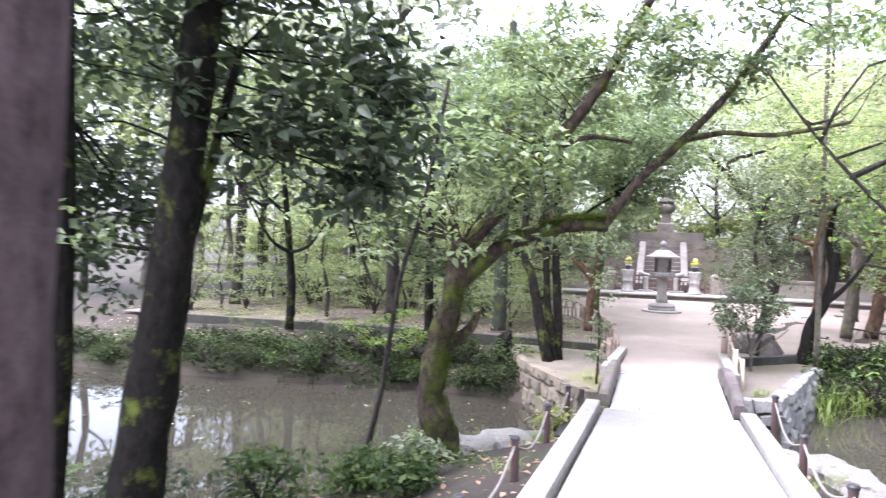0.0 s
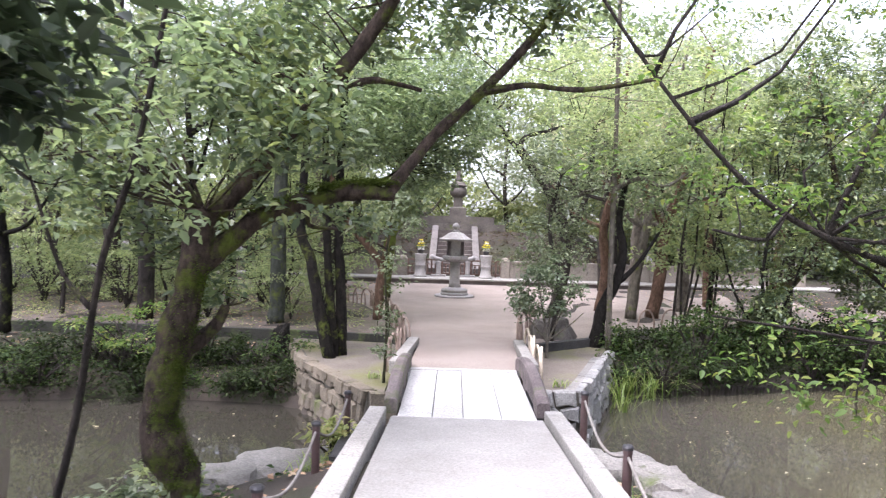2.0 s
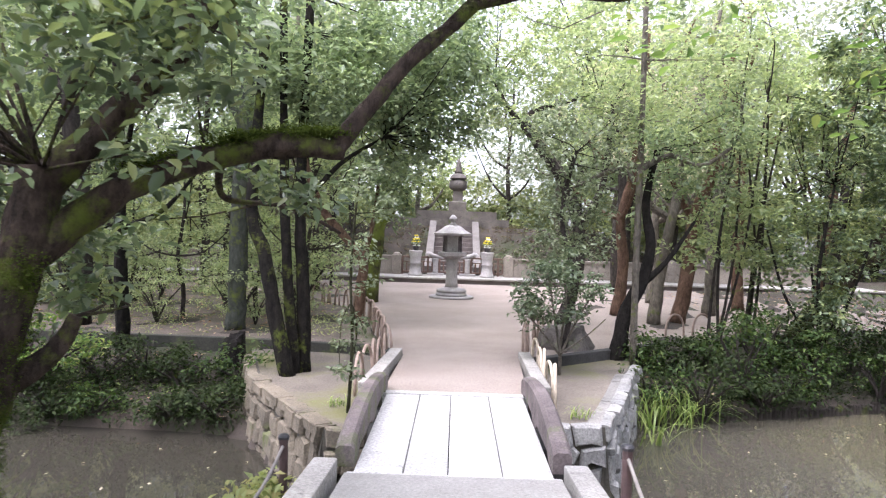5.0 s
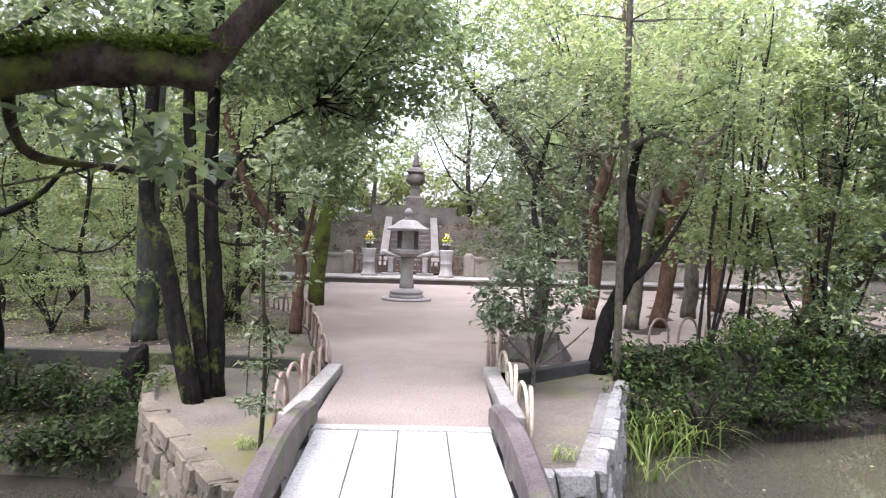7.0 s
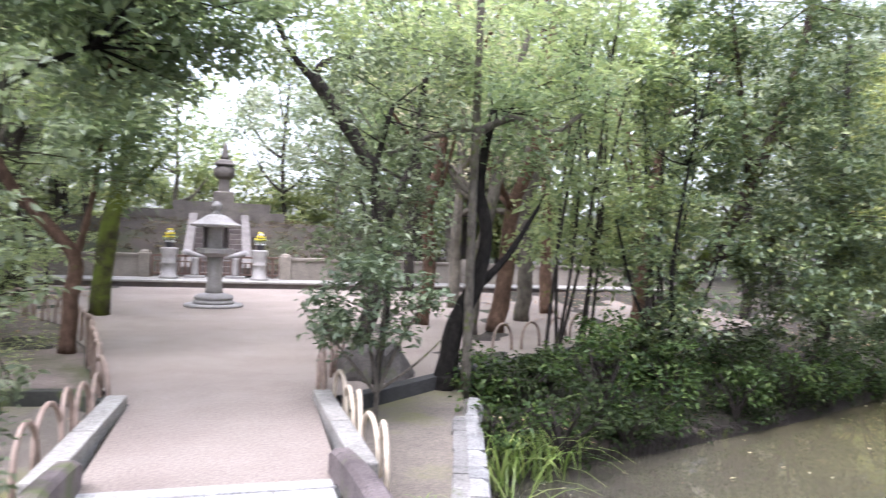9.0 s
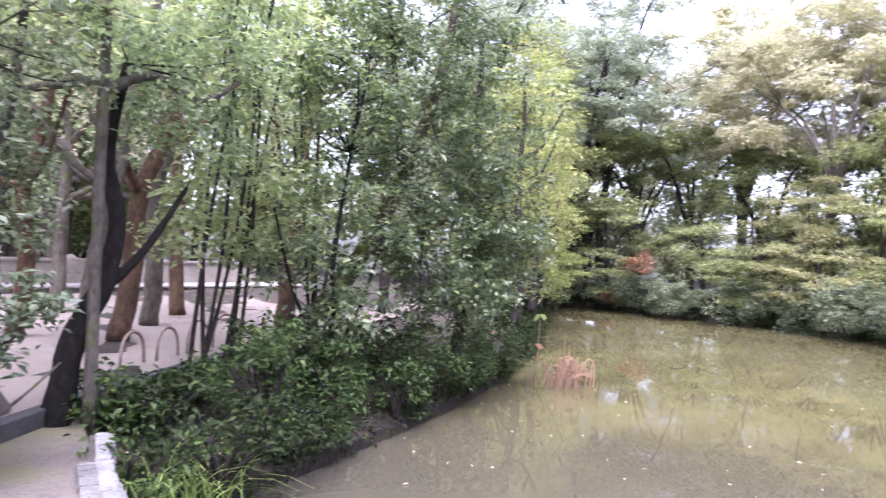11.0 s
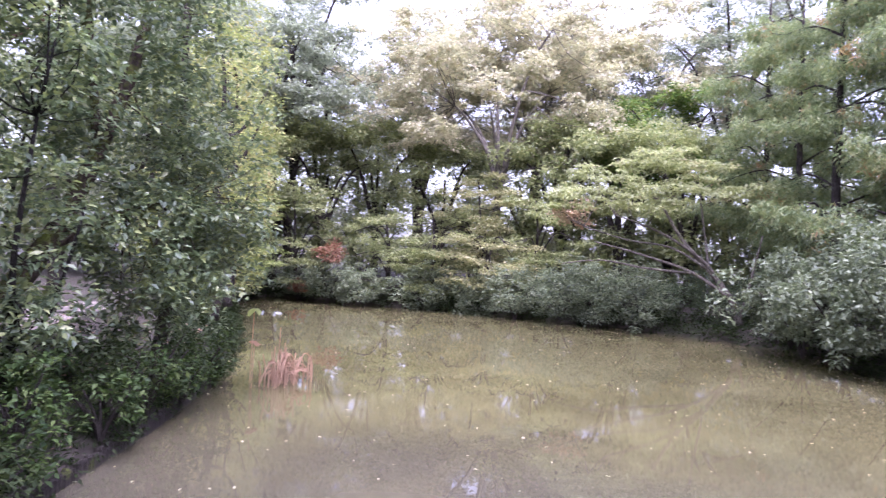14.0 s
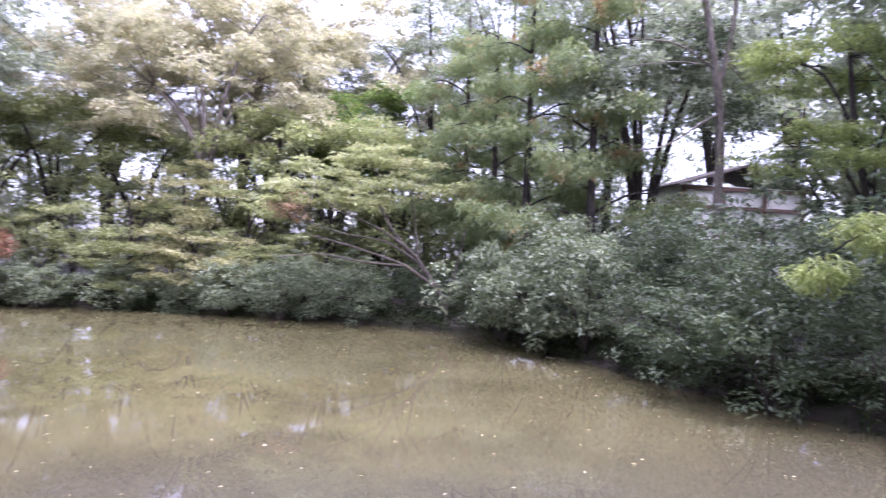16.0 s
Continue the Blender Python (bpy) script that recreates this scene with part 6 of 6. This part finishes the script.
# low ground cover on the banks
rc = np.random.default_rng(57)
gx_, gy_ = rc.uniform(-14, 13, 9000), rc.uniform(4.5, 19.5, 9000)
gd_ = pond_distance(gx_, gy_)
ok_ = (gd_ > 0.02) & (gd_ < 1.3) & ((np.abs(gx_ - 0.15) > 3.0) | (gy_ < 8.5)) & (np.abs(gx_ - 0.15) > 1.6) & ~((gx_ > 1.2) & (gx_ < 3.2) & (gy_ > 11) & (gy_ < 15))
gc_ = np.stack([gx_[ok_], gy_[ok_], land(gx_[ok_], gy_[ok_]) + 0.05], -1)
tagged(link_mesh("ground_cover", leaf_mesh("ground_cover", gc_, np.full(len(gc_), 0.13), 9, 0.07, rc, -0.15, 0.5, 0.5), L_BANK), "low green plants and ferns covering the banks", "ground cover", kind="stuff")

# Dark leafy strip along the waterline stands for shade on the bank.
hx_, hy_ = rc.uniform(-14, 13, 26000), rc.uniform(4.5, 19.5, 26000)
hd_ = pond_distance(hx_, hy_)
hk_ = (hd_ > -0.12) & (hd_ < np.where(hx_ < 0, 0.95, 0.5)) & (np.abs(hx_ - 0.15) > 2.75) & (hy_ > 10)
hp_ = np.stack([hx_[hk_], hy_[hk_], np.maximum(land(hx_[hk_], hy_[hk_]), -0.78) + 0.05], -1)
tagged(link_mesh("bank_plants", leaf_mesh("bank_plants", hp_, np.full(len(hp_), 0.14), 9, 0.075, rc, 0.5, 0.4, 0.7), L_GLOOM), "creepers darkened for bank shade, trailing over the water's edge", "ground cover", kind="stuff")
sx0, sy0 = rc.uniform(-14, 12, 9000), rc.uniform(13.5, 20, 9000)
sd_ = pond_distance(sx0, sy0)
sk_ = (sd_ > 0.45) & (sd_ < 1.8) & (np.abs(sx0 - 0.15) > 2.9) & (np.sin(sx0 * 1.1) + np.cos(sy0 * 1.7 + sx0) > 0.1)
sp_ = np.stack([sx0[sk_], sy0[sk_], land(sx0[sk_], sy0[sk_]) + 0.02], -1)
tagged(link_mesh("moss_carpet", leaf_mesh("moss_carpet", sp_, np.full(len(sp_), 0.1), 12, 0.03, rc, 0.0, 0.5, 0.3), L_FERN), "yellow green moss on the sloping bank", "moss", kind="stuff")

wx_, wy_ = rc.uniform(-14, -1.9, 2600), rc.uniform(16.3, 27, 2600)
wk_ = (wx_ < -1.7 - 0.28 * np.maximum(0, wy_ - 18)) & (np.sin(wx_ * 1.7 + wy_) + np.sin(wy_ * 2.3 - wx_ * 0.6) > -0.3)
wp_ = np.stack([wx_[wk_], wy_[wk_], np.full(wk_.sum(), 0.06)], -1)
tagged(link_mesh("wood_plants", leaf_mesh("wood_plants", wp_, np.full(len(wp_), 0.2), 10, 0.06, rc, -0.2, 0.4, 0.8), L_MAPLE), "thin low plants scattered over the woodland floor", "ground cover", kind="stuff")

mx_, my_ = rc.uniform(-9, 9, 1500), rc.uniform(31.6, 36.5, 1500)
mk_ = np.abs(mx_) > 1.15
mp_ = np.stack([mx_[mk_], my_[mk_], land(mx_[mk_], my_[mk_]) + 0.05], -1)
tagged(link_mesh("mound_cover", leaf_mesh("mound_cover", mp_, np.full(len(mp_), 0.2), 8, 0.1, rc, -0.1, 0.5, 0.5), L_MOUND), "thin olive undergrowth on the earthen mound", "ground cover", kind="stuff")

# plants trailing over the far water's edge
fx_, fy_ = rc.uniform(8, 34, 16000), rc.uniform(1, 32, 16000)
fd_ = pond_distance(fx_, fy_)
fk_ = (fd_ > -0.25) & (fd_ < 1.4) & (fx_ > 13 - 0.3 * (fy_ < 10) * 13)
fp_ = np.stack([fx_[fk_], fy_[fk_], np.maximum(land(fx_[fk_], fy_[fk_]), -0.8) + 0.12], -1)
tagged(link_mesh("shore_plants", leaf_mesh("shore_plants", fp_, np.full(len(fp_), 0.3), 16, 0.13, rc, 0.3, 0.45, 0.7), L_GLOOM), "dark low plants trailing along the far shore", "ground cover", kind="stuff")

# row of short stakes that holds the right bank
stakes = thing("bank_edging", (3.6, 15.12, WATER), "row of short dark wooden stakes along the waterline", "edging", kind="structure")
line = [Vector((3.7, 15.12, 0)), Vector((5.4, 15.55, 0)), Vector((8.4, 16.55, 0)), Vector((11.1, 17.65, 0)), Vector((12.5, 18.55, 0))]
o_ = Vector((3.6, 15.12, 0))
shared = None
for a, b in zip(line, line[1:]):
    n_ = round((b - a).length / 0.085)
    for i in range(n_):
        c = a.lerp(b, i / n_) - o_
        if shared is None:
            bm = bmesh.new()
            lathe(bm, [(0.046, -0.4), (0.046, 0.13), (0.036, 0.15)], 7)
            st = part("stake", bm, M_BARKDARK, stakes)
            shared = st.data
        else:
            st = link_mesh("stake", shared, None, stakes)
        st.location = (c.x + sr.uniform(-0.012, 0.012), c.y + sr.uniform(-0.012, 0.012), sr.uniform(-0.03, 0.035))

# withered lotus standing in the pond
lot = thing("lotus_stand", (12.1, 16.75, WATER), "withered brown lotus stalks and leaves standing in the water", "lotus")
rl = random.Random(31)
for i in range(46):
    a, r = rl.uniform(0, 6.28), rl.uniform(0, 0.6)
    x, y = r * math.cos(a) * 1.1 + rl.uniform(-0.1, 0.1), r * math.sin(a) * 0.8
    h = rl.uniform(0.15, 0.55)
    bent = rl.random() < 0.55
    e = (x + rl.uniform(-0.6, 0.6), y + rl.uniform(-0.3, 0.3), rl.uniform(0.02, 0.2)) if bent else (x + rl.uniform(-0.08, 0.08), y, h * 1.25)
    bm = bmesh.new()
    tube(bm, smooth_line([(x, y, -0.2), (x + 0.02, y, h * 0.7), ((x + e[0]) / 2, (y + e[1]) / 2, h), e], 3), 0.018, 0.01, 5)
    part("stalk", bm, L_DRY, lot)


def curled_leaf(x, y, z, r, parent, mat, seed):
    rng = np.random.default_rng(seed)
    bm_ = bmesh.new()
    ring = [bm_.verts.new((x + r * math.cos(k * 0.7854) * rng.uniform(0.6, 1.1), y + r * math.sin(k * 0.7854) * rng.uniform(0.6, 1.1), z + rng.uniform(-0.6, 0.3) * r)) for k in range(8)]
    c = bm_.verts.new((x, y, z + 0.25 * r))
    for k in range(8):
        bm_.faces.new((c, ring[k], ring[(k + 1) % 8]))
    bmesh.ops.solidify(bm_, geom=bm_.faces[:], thickness=0.006)
    part("leaf", bm_, mat, parent)


for i in range(9):
    curled_leaf(rl.uniform(-0.6, 0.5), rl.uniform(-0.4, 0.4), rl.uniform(0.08, 0.4), rl.uniform(0.08, 0.15), lot, L_DRY, i)
for x, y, h in ((-0.35, 0.5, 1.3), (0.25, 0.3, 0.95), (-0.7, 0.25, 0.8)):
    bm = bmesh.new()
    tube(bm, smooth_line([(x, y, -0.2), (x + 0.03, y, h * 0.5), (x + 0.06, y, h)], 4), 0.01, 0.007, 5)
    part("stalk", bm, L_DRY, lot)
curled_leaf(-0.3, 0.5, 1.28, 0.16, lot, L_YELLOW, 40)
curled_leaf(-0.62, 0.25, 0.78, 0.12, lot, L_DRY, 41)


def scatter(name, n, pick, size, mat, label, seed, category):
    """Fallen leaves lying flat, as one body of stuff."""
    rng = np.random.default_rng(seed)
    p = pick(rng, n)
    a = rng.uniform(0, 2 * np.pi, len(p))
    ln = size * rng.uniform(0.5, 1.3, len(p))
    d = np.stack([np.cos(a), np.sin(a), np.zeros(len(p))], -1)
    s_ = np.stack([-np.sin(a), np.cos(a), np.zeros(len(p))], -1)
    v = np.empty((len(p), 4, 3))
    v[:, 0] = p
    v[:, 1] = p + d * ln[:, None] * 0.45 + s_ * ln[:, None] * 0.28
    v[:, 2] = p + d * ln[:, None]
    v[:, 3] = p + d * ln[:, None] * 0.45 - s_ * ln[:, None] * 0.28
    v[:, 1:, 2] += rng.uniform(0, 0.25, (len(p), 3)) * ln[:, None] * (size > 0.04)
    me = quick_mesh(name, v.reshape(-1, 3), np.arange(len(p) * 4).reshape(-1, 4))
    return tagged(link_mesh(name, me, mat), label, category, kind="stuff")


def on_water(rng, n):
    x, y = rng.uniform(-12, 27, n), rng.uniform(2, 27, n)
    ok = pond_distance(x, y) < -0.1
    return np.stack([x[ok], y[ok], np.full(ok.sum(), WATER + 0.006)], -1)


def on_floor(rng, n):
    x, y = rng.uniform(-14, 13, n), rng.uniform(-1, 34, n)
    z = land(x, y)
    ok = (pond_distance(x, y) > 0.05) & ((np.abs(x - 0.15) > 1.0 + 0.0 * y) & ((x < -2.6) | (y < 16.2) | (x > 6.5)))
    z = np.where((y > 16.6) & (y < 29), np.maximum(z, 0.0), z)
    return np.stack([x[ok], y[ok], z[ok] + 0.012], -1)


scatter("floating_leaves", 1500, on_water, 0.055, L_CREAM, "scattered pale leaves floating on the pond", 51, "fallen leaves")
scatter("leaf_litter", 16000, on_floor, 0.085, L_DRY, "brown fallen leaves on the woodland floor", 52, "leaf litter")

# moss tufts along the old limb
rm = np.random.default_rng(53)
q = np.array([(-2.02, 8.98, 2.13), (-1.42, 9.28, 2.41), (-1.02, 9.45, 2.49), (-0.66, 9.6, 2.5)])
tt = rm.uniform(0, 3, 240)
k0 = np.minimum(2, tt.astype(int))
mc = q[k0] + (q[k0 + 1] - q[k0]) * (tt - k0)[:, None] + rm.normal(size=(240, 3)) * np.array([0.04, 0.04, 0.015]) + np.array([0, 0, 0.075])
tagged(link_mesh("moss", leaf_mesh("moss", mc, np.full(240, 0.07), 26, 0.032, rm, -0.2, 0.4, 0.4), L_MOSS), "bright green moss and ferns along the arching limb", "moss", kind="stuff")

tq = np.array([(-2.52, 8.5, -0.7), (-2.55, 8.5, -0.2), (-2.71, 8.5, 0.32), (-2.6, 8.55, 1.0), (-2.47, 8.7, 1.71)])
tt = rm.uniform(0, 4, 420)
k0 = np.minimum(3, tt.astype(int))
ang = rm.uniform(-1.7, 0.5, 420)
mc = tq[k0] + (tq[k0 + 1] - tq[k0]) * (tt - k0)[:, None] + np.stack([np.cos(ang), np.sin(ang), 0 * ang], -1) * (0.205 - 0.018 * tt)[:, None]
tagged(link_mesh("moss", leaf_mesh("moss", mc, np.full(420, 0.055), 24, 0.022, rm, 0.1, 0.5, 1.2), L_MOSS), "green moss growing on the old trunk", "moss", kind="stuff")

# fallen log and a hut among the far trees
bm = bmesh.new()
tube(bm, smooth_line([(27.8, 13.2, -0.15), (28.4, 12.2, -0.1), (28.9, 11.2, -0.12)], 3), 0.12, 0.1, 8)
tagged(part("log", bm, M_BARKDARK), "dark fallen log on the far bank", "log")
hut = thing("hut", (28.0, -4.0, 0), "white-walled hut with brown beams half hidden by trees", "hut", rz=4)
bm = bmesh.new()
box(bm, (0, -2.6, 0), (2.5, 2.6, 4.9), 0.01)
part("wall", bm, M_WHITEPETAL, hut)
for z in (3.2, 3.95, 4.7):
    bm = bmesh.new()
    box(bm, (-0.08, -2.7, z), (0.0, 2.7, z + 0.15), 0.01)
    part("beam", bm, M_FENCE, hut)
for y in (-2.6, -0.9, 0.9, 2.6):
    bm = bmesh.new()
    box(bm, (-0.07, y - 0.08, 0), (0.005, y + 0.08, 4.85), 0.008)
    part("post", bm, M_FENCE, hut)
for sy in (-1, 1):
    bm = bmesh.new()
    box(bm, (-0.35, 0, -0.05), (2.9, 3.1, 0.05), 0.01, Matrix.Translation((0, 0, 5.75)) @ Matrix.Rotation(sy * -0.3, 4, "X") @ Matrix.Scale(sy, 4, (0, 1, 0)))
    bmesh.ops.recalc_face_normals(bm, faces=bm.faces)
    part("roof", bm, M_STUPA, hut)
